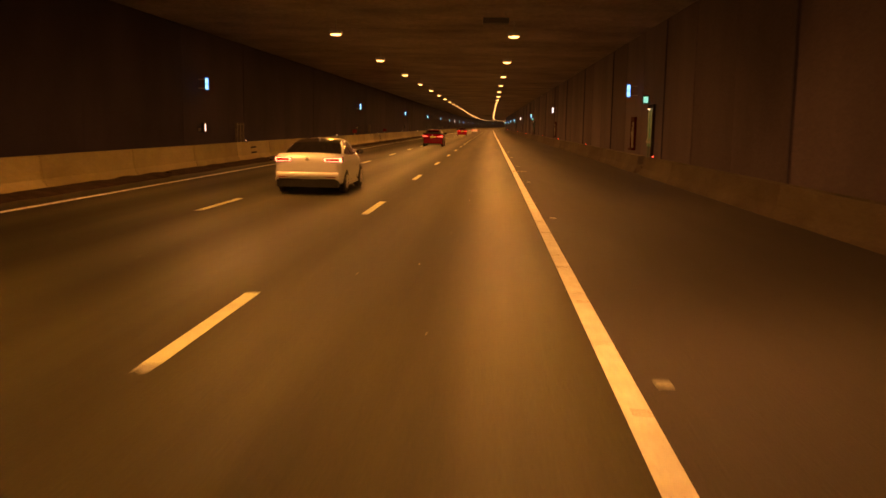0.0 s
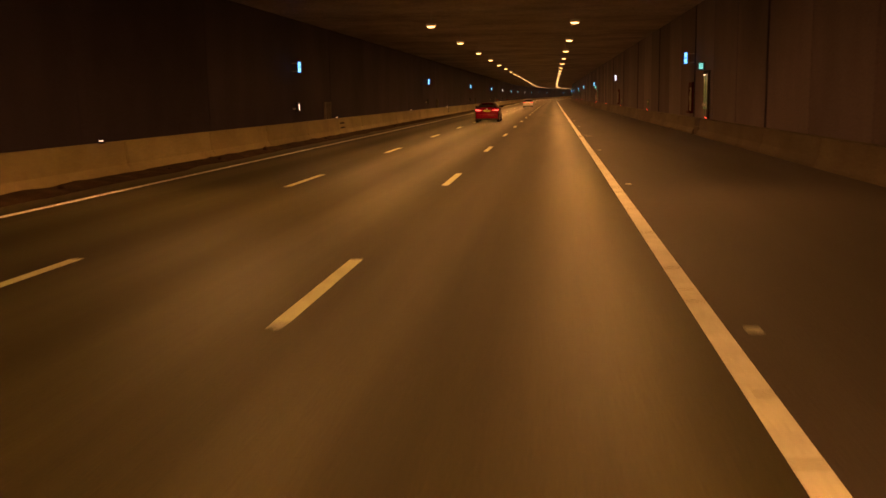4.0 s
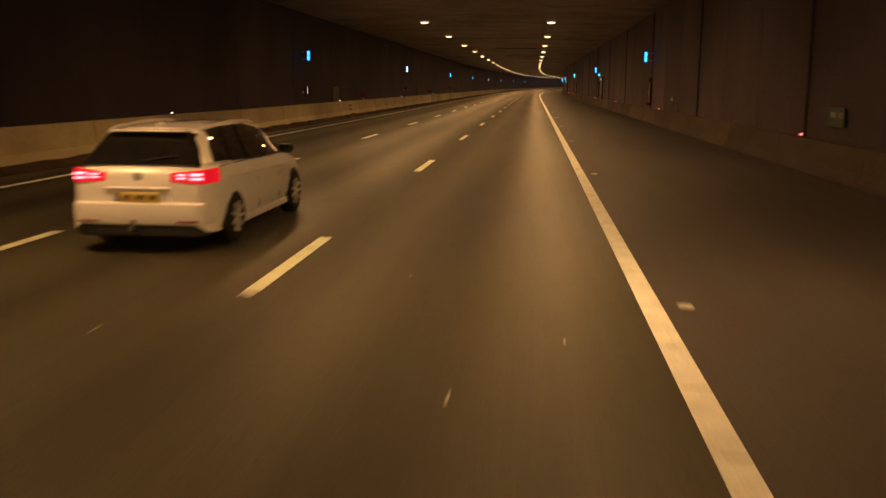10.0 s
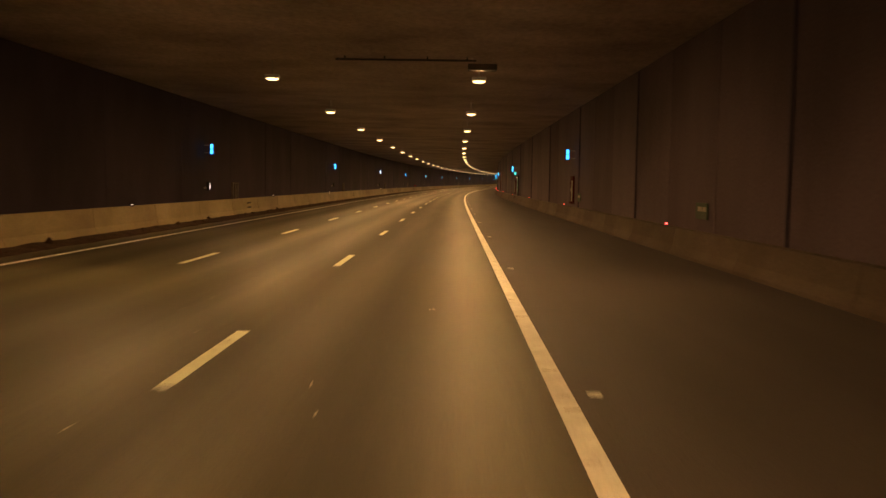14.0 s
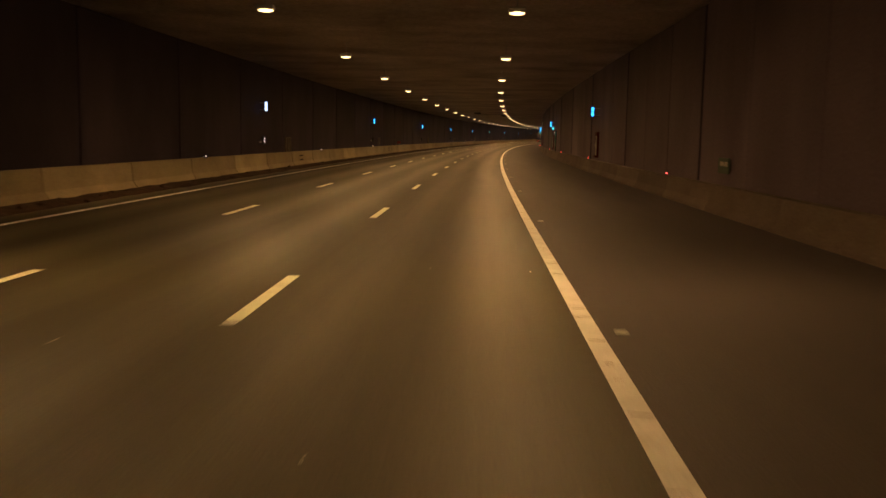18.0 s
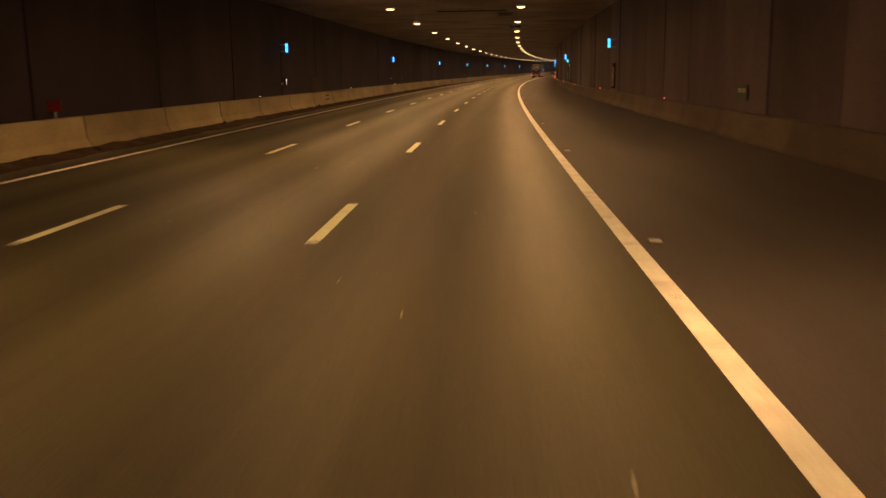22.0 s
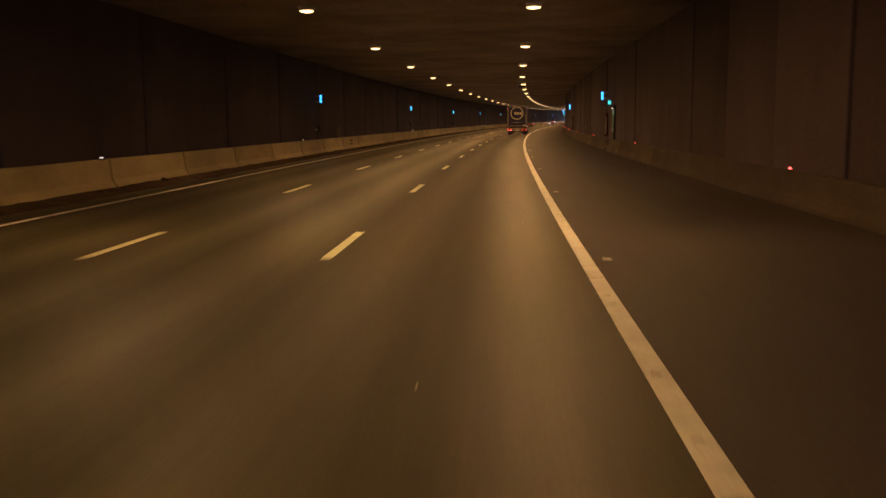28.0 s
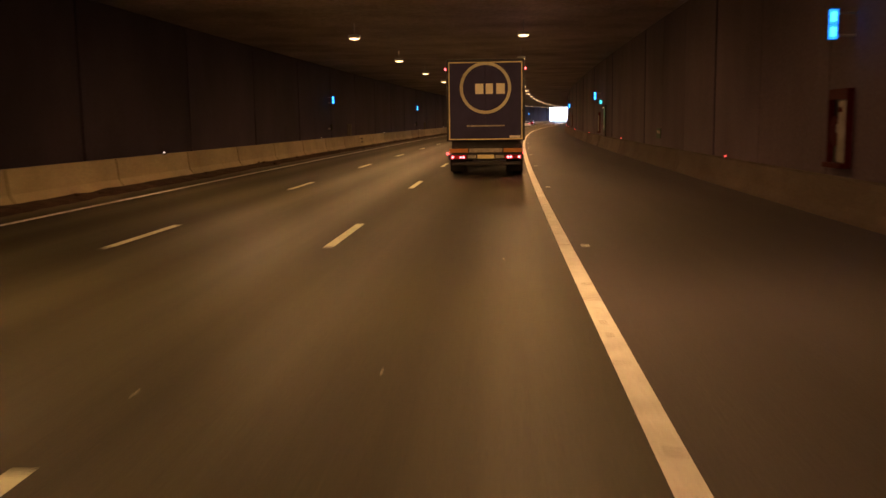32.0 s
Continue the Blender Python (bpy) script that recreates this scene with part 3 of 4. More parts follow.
def car(name, m, label, paint, length, width, line, glass_rear, glass_front, rails=False, deck=0.98, plate_mat=None, category="car", spoiler=True, light_bar=False, trim=None, plate_z=0.72, narrow=0.7, lamp_drop=0.13, axle=0.95, size=0.9, roof_mat=None, skirt=False, low=0.33):
    """Rear bumper at y = 0. line: (y, z) of the roof line from the rear window's foot to the windscreen's; glass_rear, glass_front: where the roof begins and ends."""
    base = thing(name, m @ Matrix.Scale(size, 4), label, category)
    hw, zb = width / 2, 0.2
    belt = deck - 0.05
    trim = trim or paint

    def ring(y, w, z0, zd):
        h = zd - z0
        pts = [(0, z0), (w * 0.8, z0), (w * 0.93, z0 + 0.05), (w * 0.985, z0 + h * 0.25), (w, z0 + h * 0.45), (w * 0.985, z0 + h * 0.62), (w * 0.992, z0 + h * 0.7), (w * 0.97, zd - 0.1), (w * 0.935, zd - 0.03), (w * 0.87, zd), (w * 0.5, zd + 0.02), (0, zd + 0.028)]
        return [(x, y, z) for x, z in pts] + [(-x, y, z) for x, z in pts[-2:0:-1]]
    stations = [(0.0, hw * 0.8, 0.4, deck - 0.26), (0.02, hw * 0.87, 0.35, deck - 0.16), (0.07, hw * 0.93, 0.31, deck - 0.07), (0.16, hw * 0.965, 0.28, deck - 0.015), (0.36, hw * 0.985, 0.24, deck), (0.9, hw, zb, deck), (length * 0.45, hw, zb, belt + 0.01),
                (length - 1.45, hw, zb, belt), (length - 1.1, hw * 0.99, zb, belt - 0.03), (length - 0.6, hw * 0.965, zb, belt - 0.12), (length - 0.25, hw * 0.91, 0.24, belt - 0.21), (length - 0.06, hw * 0.8, 0.3, belt - 0.3), (length, hw * 0.66, 0.4, belt - 0.38)]
    part("body", loft(bmesh.new(), [ring(*s) for s in stations]), paint, base, smooth=True)
    ys, zs = [p[0] for p in line], [p[1] for p in line]
    top = max(zs)
    wb, wt = hw * 0.93, hw * narrow

    def skin(y, out=0.0):
        """Half cross-sections of the cabin from the belt on the left over the roof to the right."""
        z = max(np.interp(y, ys, zs), belt + 0.01)
        f = (z - belt) / (top - belt)
        e = 0.06 * math.exp(-((y - ys[0]) / 0.5) ** 2) + 0.05 * math.exp(-((ys[-1] - y) / 0.6) ** 2)
        side = [(wb - e + (wt - wb) * f * q - 0.02 * math.sin(math.pi * q), belt - 0.03 + (z - belt) * q * 0.9) for q in (0.0, 0.35, 0.7, 1.0)]
        w = side[-1][0]
        side += [(w - 0.05, z - 0.035 * f), (w * 0.72, z - 0.01 * f), (w * 0.36, z + 0.003 * f), (0, z + 0.008 * f)]
        side = [(x + out * (1 if i < 5 else 0.4), zz + (out if i >= 4 else 0)) for i, (x, zz) in enumerate(side)]
        return [Vector((-x, y, zz)) for x, zz in side] + [Vector((x, y, zz)) for x, zz in side[-2::-1]]
    cut = sorted({*ys, glass_rear, glass_front, *np.linspace(ys[0], ys[-1], 17)})
    pieces = {k: bmesh.new() for k in ("rear_window", "windscreen", "roof", "left", "right")}
    for a, b in zip(cut, cut[1:]):
        ra, rb = skin(a), skin(b)
        for j in range(14):
            k = "left" if j < 4 else "right" if j > 9 else "rear_window" if b <= glass_rear + 1e-6 else "windscreen" if a >= glass_front - 1e-6 else "roof"
            bm = pieces[k]
            bm.faces.new([bm.verts.new(p) for p in (ra[j], rb[j], rb[j + 1], ra[j + 1])])
    for k, bm in pieces.items():
        bmesh.ops.remove_doubles(bm, verts=bm.verts, dist=1e-4)
        bmesh.ops.recalc_face_normals(bm, faces=bm.faces)
        if k == "roof":
            part("roof", bm, roof_mat or paint, base, smooth=True)
        else:
            part(k if k in ("rear_window", "windscreen") else "side_window", bm, WINDOW, base, "dark tinted glass", smooth=True)

    def pillar(y0, y1, y2, y3, mat, label=""):
        """A strip over the cabin's side from the belt (y0 to y1) to the roof (y2 to y3), on both sides."""
        for flip in (False, True):
            bm = bmesh.new()
            rows = []
            for i in range(5):
                q = i / 4
                row = []
                for f in (0.0, 0.5, 1.0):
                    y = (y0 + (y2 - y0) * q) * (1 - f) + (y1 + (y3 - y1) * q) * f
                    r = skin(min(max(y, ys[0]), ys[-1]), 0.012)
                    p = r[i] if not flip else r[14 - i]
                    row.append(bm.verts.new((p[0], y, p[2])))
                rows.append(row)
            for a, b in zip(rows, rows[1:]):
                for j in (0, 1):
                    bm.faces.new((a[j], a[j + 1], b[j + 1], b[j]))
            bmesh.ops.recalc_face_normals(bm, faces=bm.faces)
            part("pillar", bm, mat, base, label, smooth=True)
    mid = (glass_rear + glass_front) / 2 + 0.15
    pillar(ys[0], ys[0] + 0.42, glass_rear - 0.12, glass_rear + 0.2, paint)
    pillar(mid, mid + 0.1, mid - 0.04, mid + 0.05, WINDOW, "black door pillar")
    pillar(ys[-1] - 0.3, ys[-1] - 0.04, glass_front - 0.08, glass_front + 0.1, paint)
    if ys[0] < 0.5 and length > 4.5:
        pillar(ys[0] + 1.0, ys[0] + 1.1, glass_rear + 0.72, glass_rear + 0.8, WINDOW, "black door pillar")
    if spoiler:
        part("spoiler", boxed(wt * 1.6, 0.2, 0.03, 0, glass_rear - 0.06, np.interp(glass_rear, ys, zs) + 0.005, bevel=0.015), paint, base)
        part("rear_wiper", bar(bmesh.new(), (0, ys[0] + 0.03, deck + 0.04), (0.4, ys[0] + 0.07, deck + 0.1), 0.02, 0.02), BLACK, base)
    if rails:
        for sx in (-1, 1):
            za = np.interp(glass_rear + 0.2, ys, zs)
            pts = [(sx * wt * 0.93, glass_rear + 0.1, za - 0.03), (sx * wt * 0.93, glass_rear + 0.25, za + 0.005), (sx * wt * 0.93, mid, top + 0.012), (sx * wt * 0.93, glass_front - 0.35, top + 0.0), (sx * wt * 0.93, glass_front - 0.15, top - 0.04)]
            bm = bmesh.new()
            for a, b in zip(pts, pts[1:]):
                bar(bm, a, b, 0.035, 0.028)
            part("roof_rail", bm, RIM, base, "grey roof rail")

    def rear(x, z):
        """How far forward the rear skin lies at x and z."""
        q = np.interp(abs(x) / hw, (0, 0.5, 0.8, 0.87, 0.93, 0.965, 0.985, 1.0), (-0.012, -0.008, 0.0, 0.02, 0.07, 0.16, 0.36, 0.62))
        return max(q, np.interp(z, (0.28, 0.31, 0.35, 0.4, deck - 0.26, deck - 0.16, deck - 0.07, deck - 0.015), (0.16, 0.07, 0.02, -0.02, -0.02, 0.02, 0.07, 0.16)))

    def wrap(x0, x1, low, high, out, deep=0.06, n=12, bulge=0.0, bm=None):
        """A skin over the rear from x0 to x1 (parts of the half width); low, high: heights at both ends, out: how proud it stands."""
        rings = []
        for f in np.linspace(0, 1, n):
            x = hw * (x0 + (x1 - x0) * f)
            za, zb2 = low[0] + (low[1] - low[0]) * f, high[0] + (high[1] - high[0]) * f
            r = min(0.02, (zb2 - za) * 0.3)
            zm = (za + zb2) / 2
            pts = [(-deep, za), (out * 0.4, za), (out, za + r), (out + bulge, zm), (out, zb2 - r), (out * 0.4, zb2), (-deep, zb2)]
            rings.append([(x, rear(x, min(max(z, 0.4), deck - 0.16)) - o, z) for o, z in pts])
        return loft(bm or bmesh.new(), rings)
    part("bumper", wrap(-0.985, 0.985, (low, low), (0.6, 0.6), 0.045, n=28, bulge=0.02), paint, base, smooth=True)
    part("valance", wrap(-0.9, 0.9, (0.2, 0.2), (low + 0.02, low + 0.02), 0.03, deep=0.3, n=20), BLACK, base, "black lower valance", smooth=True)
    for sx in (-1, 1):
        part("bumper_corner", wrap(sx * 0.78, sx * 0.985, (low + 0.02, low - 0.1), (low + 0.03, low + 0.03), 0.042, n=8), paint, base, smooth=True)
        part("reflector", wrap(sx * 0.55, sx * 0.84, (low + 0.035, low + 0.03), (low + 0.07, low + 0.075), 0.058, n=8), RED_LENS, base, "red reflector")
    if rails:
        part("tow_bar", bar(bmesh.new(), (-0.05, -0.03, 0.4), (-0.05, -0.1, 0.27), 0.05, 0.06), BLACK, base)
    part("boot_crease", wrap(-0.8, 0.8, (plate_z - 0.09, plate_z - 0.09), (plate_z - 0.075, plate_z - 0.075), 0.012, n=16), paint, base, smooth=True)
    part("plate_recess", wrap(-0.44, 0.44, (plate_z - 0.075, plate_z - 0.075), (plate_z + 0.085, plate_z + 0.085), 0.004, n=8), trim, base)
    part("boot_handle", wrap(-0.44, 0.44, (plate_z + 0.085, plate_z + 0.085), (plate_z + 0.115, plate_z + 0.115), 0.03, n=8), trim, base, smooth=True)
    yp = rear(0, plate_z)
    pl = part("number_plate", boxed(0.52, 0.02, 0.115, 0, yp - 0.02, plate_z, bevel=0.005), plate_mat or PLATE, base, "number plate with dark bars")
    part("plate_band", boxed(0.045, 0.006, 0.105, -0.235, yp - 0.032, plate_z), BOX_BLUE, pl, "blue end band")
    for x, w in ((-0.12, 0.1), (0.04, 0.13), (0.19, 0.1)):
        part("plate_bar", boxed(w, 0.006, 0.055, x, yp - 0.032, plate_z), PLATE_INK, pl)
    zb_badge = deck - 0.13
    part("badge", lathe(bmesh.new(), [(0.055, 0), (0.055, 0.02), (0.03, 0.03)], 14, pose(0, rear(0, zb_badge) - 0.005, zb_badge, 0, 0, -90)), RIM, base)
    part("antenna", boxed(0.05, 0.16, 0.05, 0, glass_rear + 0.25, np.interp(glass_rear + 0.25, ys, zs) + 0.03, bevel=0.02), paint, base)
    for sx in (-1, 1):
        zl = deck - lamp_drop
        if light_bar:
            unit = part("tail_lamp", wrap(sx * 0.46, sx * 0.985, (zl - 0.05, zl - 0.07), (zl + 0.06, zl + 0.075), 0.012), RED_LENS, base, "red tail lamp, lit", smooth=True)
            bm = wrap(sx * 0.5, sx * 0.955, (zl + 0.03, zl + 0.04), (zl + 0.045, zl + 0.055), 0.022)
            wrap(sx * 0.5, sx * 0.955, (zl - 0.035, zl - 0.05), (zl - 0.02, zl - 0.035), 0.022, bm=bm)
            wrap(sx * 0.49, sx * 0.53, (zl - 0.035, zl - 0.035), (zl + 0.045, zl + 0.045), 0.022, n=3, bm=bm)
            wrap(sx * 0.93, sx * 0.965, (zl - 0.05, zl - 0.05), (zl + 0.055, zl + 0.055), 0.022, n=3, bm=bm)
            part("light_loop", bm, LOOP_GLOW, unit, "pale lit loop")
        elif narrow < 0.7:
            unit = part("tail_lamp", wrap(sx * 0.4, sx * 0.985, (zl - 0.05, zl - 0.075), (zl + 0.01, zl + 0.07), 0.012), LENS_LIT, base, "red tail lamp, lit", smooth=True)
            bm = wrap(sx * 0.46, sx * 0.95, (zl - 0.035, zl - 0.05), (zl - 0.015, zl - 0.025), 0.02)
            wrap(sx * 0.62, sx * 0.95, (zl + 0.0, zl + 0.0), (zl + 0.012, zl + 0.035), 0.02, n=8, bm=bm)
            part("light_blade", bm, TAIL_GLOW, unit, "bright red blade")
        else:
            unit = part("tail_lamp", wrap(sx * 0.46, sx * 0.985, (zl - 0.055, zl - 0.085), (zl + 0.04, zl + 0.085), 0.012), LENS_LIT, base, "red tail lamp, lit", smooth=True)
            for a, b, h in ((0.55, 0.68, 0.032), (0.74, 0.9, 0.045)):
                bm = wrap(sx * a, sx * b, (zl + 0.006, zl + 0.006), (zl + h, zl + h), 0.02, n=4)
                wrap(sx * a, sx * b, (zl - h, zl - h), (zl - 0.006, zl - 0.006), 0.02, n=4, bm=bm)
                part("lit_element", bm, TAIL_GLOW, unit, "bright red lit element")
        part("exhaust", lathe(bmesh.new(), [(0.03, 0), (0.038, 0.0), (0.038, 0.12), (0.03, 0.12)], 12, pose(sx * 0.55, 0.2, 0.25, 0, 0, -90)), OLD_STEEL, base)
        part("head_lamp", boxed(0.36, 0.25, 0.14, sx * hw * 0.6, length - 0.24, belt - 0.28, bevel=0.04), WINDOW, base)
        mirror = part("wing_mirror", boxed(0.22, 0.14, 0.14, sx * (hw + 0.09), length - 1.72, belt + 0.07, bevel=0.05, segs=2), BLACK, base, smooth=True)
        part("mirror_glass", boxed(0.17, 0.01, 0.1, sx * (hw + 0.09), length - 1.795, belt + 0.07), WINDOW, mirror)
        for y in (length * 0.34, length * 0.56):
            part("door_handle", boxed(0.03, 0.2, 0.03, sx * hw * 0.99, y, belt - 0.16, bevel=0.01), trim, base)
            part("door_gap", boxed(0.008, 0.008, 0.5, sx * hw * 0.985, y + 0.34, 0.58), BLACK, base)
        part("side_crease", bar(bmesh.new(), (sx * hw * 0.988, 0.75, deck - 0.2), (sx * hw * 0.992, length - 1.25, belt - 0.19), 0.02, 0.014), paint, base)
        part("window_trim", bar(bmesh.new(), (sx * wb * 1.0, ys[0] + 0.45, belt + 0.004), (sx * wb * 1.0, ys[-1] - 0.2, belt + 0.0), 0.02, 0.012), BLACK, base, "black window trim")
        part("sill", boxed(0.06, length - 2.3, 0.1, sx * hw * 0.93, length / 2, 0.23, bevel=0.02), paint, base)
        for y in (axle, length - 0.9):
            arch = lathe(bmesh.new(), [(0.35, -sx * 0.05), (0.352, sx * 0.002), (0.3, sx * 0.006)], 28, Matrix.Translation((sx * hw * 0.985, y, 0.34)))
            part("wheel_arch", arch, BLACK, base, "black wheel arch")
            wheel(base, sx * (hw - 0.09), y, 0.325, 0.21, RIM)
    return base


BOX_BLUE = material("trailer_blue", (0.04, 0.037, 0.1), 0.65, spec=0.25, vary=0.15, scale=2, grain=0.05, grain_scale=30)
CAR_WHITE = material("white_car_paint", (0.9, 0.92, 0.96), 0.26, vary=0.03, scale=3, coat=0.7)
CAR_SILVER = material("pale_silver_paint", (0.78, 0.79, 0.82), 0.28, metal=0.1, vary=0.03, scale=3, coat=0.7)
CAR_RED = material("red_car_paint", (0.25, 0.003, 0.026), 0.2, spec=0.45, vary=0.04, scale=3, coat=0.4)
CAR_DARK = material("dark_car_paint", (0.03, 0.028, 0.03), 0.25, vary=0.04, scale=3, coat=0.8)
SALOON_LINE = [(0.62, 1.06), (1.0, 1.21), (1.4, 1.37), (1.8, 1.45), (2.3, 1.48), (2.8, 1.44), (3.1, 1.32), (3.5, 1.05)]
HATCH_LINE = [(0.12, 1.02), (0.3, 1.15), (0.55, 1.32), (0.8, 1.4), (1.4, 1.43), (2.1, 1.43), (2.6, 1.37), (2.9, 1.24), (3.3, 1.0)]
FASTBACK_LINE = [(0.22, 1.11), (0.5, 1.23), (0.95, 1.39), (1.5, 1.48), (2.0, 1.49), (2.5, 1.42), (2.95, 1.24), (3.45, 1.02)]
ESTATE_LINE = [(0.1, 1.03), (0.22, 1.16), (0.4, 1.35), (0.56, 1.425), (1.2, 1.46), (2.2, 1.465), (2.75, 1.39), (3.05, 1.27), (3.5, 1.0)]
car("sedan", at(23.3, -5.63), "pale silver saloon car with lit red tail lamps", CAR_SILVER, 4.6, 1.84, SALOON_LINE, 1.55, 2.75, deck=1.08, lamp_drop=0.15, plate_z=0.47, plate_mat=WHITE_PAINT, spoiler=False, light_bar=True, size=0.95, skirt=True, roof_mat=WINDOW, low=0.42)
# red roof that looks dark from behind: that darkness is put in as dark glass
car("hatchback", at(162.75, -5.97), "red hatchback car with lit tail lamps", CAR_RED, 4.6, 1.78, FASTBACK_LINE, 0.95, 2.35, deck=1.1, narrow=0.6, plate_z=0.84, size=0.98, roof_mat=WINDOW, lamp_drop=0.2, low=0.28)
car("estate_car", at(248.3, -5.26), "white estate car with dark roof rails and lit tail lamps", CAR_WHITE, 4.72, 1.7, ESTATE_LINE, 0.5, 2.75, rails=True, deck=1.03, plate_z=0.66, size=0.935)
car("hatchback", at(78.24, -5.84), "red hatchback car with silver wheels beside the lane dashes", CAR_RED, 4.6, 1.78, FASTBACK_LINE, 0.95, 2.35, deck=1.1, narrow=0.64, plate_z=0.84, size=0.97, lamp_drop=0.2, low=0.28)
car("dark_saloon", at(921.0, -5.2), "dark saloon car far down the tunnel with lit tail lamps", CAR_DARK, 4.5, 1.8, SALOON_LINE, 1.55, 2.75, deck=1.03, spoiler=False)
car("silver_saloon", at(985.0, -5.2), "silver saloon car far down the tunnel with lit tail lamps", CAR_SILVER, 4.5, 1.8, SALOON_LINE, 1.55, 2.75, deck=1.03, spoiler=False)
car("red_saloon", at(1035.0, -8.7), "red saloon car near the tunnel exit with lit tail lamps", CAR_RED, 4.5, 1.8, SALOON_LINE, 1.55, 2.75, deck=1.03, spoiler=False)
car("white_van", at(1085.0, -1.75), "white van near the bright tunnel exit", CAR_WHITE, 5.2, 1.95, [(0.1, 1.3), (0.2, 1.7), (0.3, 2.1), (0.6, 2.2), (3.0, 2.25), (3.5, 2.1), (4.1, 1.3)], 0.3, 3.4, deck=1.3, category="van", spoiler=False)

# articulated lorry
lorry = thing("lorry", at(791.9, -1.54), "articulated lorry with a dark blue box trailer and yellow outline tape", "lorry")
LOGO = material("logo_cream", (0.88, 0.86, 0.66), 0.5, vary=0.06, scale=5)
Z0, Z1 = 1.17, 3.8
trailer = part("trailer_box", boxed(2.5, 13.4, Z1 - Z0, 0, 6.78, (Z0 + Z1) / 2, bevel=0.03), BOX_BLUE, lorry, "dark blue trailer box")
for sx in (-1, 1):
    part("rear_door", boxed(1.235, 0.05, Z1 - Z0 - 0.06, sx * 0.622, 0.055, (Z0 + Z1) / 2, bevel=0.008), BOX_BLUE, trailer, "dark blue rear door")
    part("corner_post", boxed(0.06, 0.1, Z1 - Z0, sx * 1.265, 0.06, (Z0 + Z1) / 2, bevel=0.01), BLACK, trailer)
    for z in (1.5, 2.15, 2.8, 3.45):
        part("hinge", boxed(0.09, 0.03, 0.07, sx * 1.25, -0.0, z, bevel=0.01), BLACK, trailer)
    part("edge_tape", boxed(0.035, 0.012, Z1 - Z0 - 0.1, sx * 1.2, 0.024, (Z0 + Z1) / 2), YELLOW_TAPE, trailer, "yellow reflective tape")
    part("marker_lamp", boxed(0.05, 0.05, 0.08, sx * 1.32, 0.05, 3.53, bevel=0.015), RED_GLOW, lorry, "red marker lamp, lit")
    part("side_marker", boxed(0.08, 0.06, 0.08, sx * 1.27, -0.02, 0.77, bevel=0.02), RED_GLOW, lorry, "red marker lamp, lit")
    part("mud_flap", boxed(0.55, 0.03, 0.5, sx * 0.95, 0.75, 0.38), RUBBER, lorry)
    lamp_unit = part("tail_lamp", boxed(0.56, 0.1, 0.13, sx * 0.9, -0.02, 0.64, bevel=0.02), RED_LENS, lorry, "red tail lamp, lit")
    for x in (0.74, 0.83, 1.1):
        part("bulb", lathe(bmesh.new(), [(0.042, 0), (0.042, 0.03), (0.02, 0.04)], 14, pose(sx * x, -0.07, 0.64, 0, 0, -90)), TAIL_GLOW, lamp_unit, "bright red lamp")
    part("marker_board", boxed(0.62, 0.02, 0.13, sx * 0.9, -0.03, 0.86, bevel=0.005), AMBER_PLATE, lorry, "amber and red marker board")
    for x in (0.16, 0.5):
        rodbm = rod(bmesh.new(), (sx * x, 0.0, Z0 + 0.05), (sx * x, 0.0, 1.95), 0.006, 6)
        part("lock_rod", rodbm, BOX_BLUE, trailer)
    for y in (2.0, 3.3, 4.6):
        wheel(lorry, sx * 1.06, y, 0.5, 0.36, STEEL)
    for y in (11.6, 15.2):
        wheel(lorry, sx * 1.06, y, 0.5, 0.34, STEEL)
for z in (Z0 + 0.06, Z1 - 0.06):
    part("edge_tape", boxed(2.44, 0.012, 0.035, 0, 0.024, z), YELLOW_TAPE, trailer, "yellow reflective tape")
ringbm = bmesh.new()
outer = [ringbm.verts.new((0.85 * math.cos(a), 0.0, 2.91 + 0.85 * math.sin(a))) for a in np.linspace(0, 2 * math.pi, 49)[:-1]]
inner = [ringbm.verts.new((0.745 * math.cos(a), 0.0, 2.91 + 0.745 * math.sin(a))) for a in np.linspace(0, 2 * math.pi, 49)[:-1]]
for i in range(48):
    ringbm.faces.new((outer[i], outer[(i + 1) % 48], inner[(i + 1) % 48], inner[i]))
bmesh.ops.solidify(ringbm, geom=ringbm.faces[:], thickness=0.008)
part("logo_ring", ringbm, LOGO, trailer, "cream ring mark", m=pose(0, 0.024, 0))
for x, w in ((-0.2, 0.27), (0.13, 0.24), (0.5, 0.28)):
    part("logo_bar", boxed(w, 0.008, 0.34, x, 0.022, 2.88, bevel=0.002), LOGO, trailer, "cream plain block mark")
part("text_bar", boxed(1.25, 0.008, 0.05, 0.0, 0.022, 1.67), WORN, trailer)
part("label_plate", boxed(0.36, 0.01, 0.08, 0.97, 0.02, 1.3), WHITE_PAINT, trailer)
part("roof_edge", boxed(2.56, 0.14, 0.05, 0, 0.06, Z1 + 0.02, bevel=0.01), BLACK, trailer)
part("bumper_beam", boxed(2.5, 0.12, 0.16, 0, 0.04, 0.64, bevel=0.02), BLACK, lorry)
part("number_plate", boxed(0.56, 0.02, 0.13, 0, -0.03, 0.65, bevel=0.004), YELLOW_TAPE, lorry, "pale yellow number plate")
part("underrun_bar", boxed(2.3, 0.1, 0.12, 0, 0.1, 0.42, bevel=0.02), BLACK, lorry)
for x in (-0.46, 0.46):
    part("pale_plate", boxed(0.28, 0.02, 0.1, x, -0.03, 0.65, bevel=0.004), WORN, lorry)
part("name_board", boxed(1.1, 0.02, 0.13, 0, -0.02, 0.86, bevel=0.004), WORN, lorry, "pale grey rear board")
bm = bmesh.new()
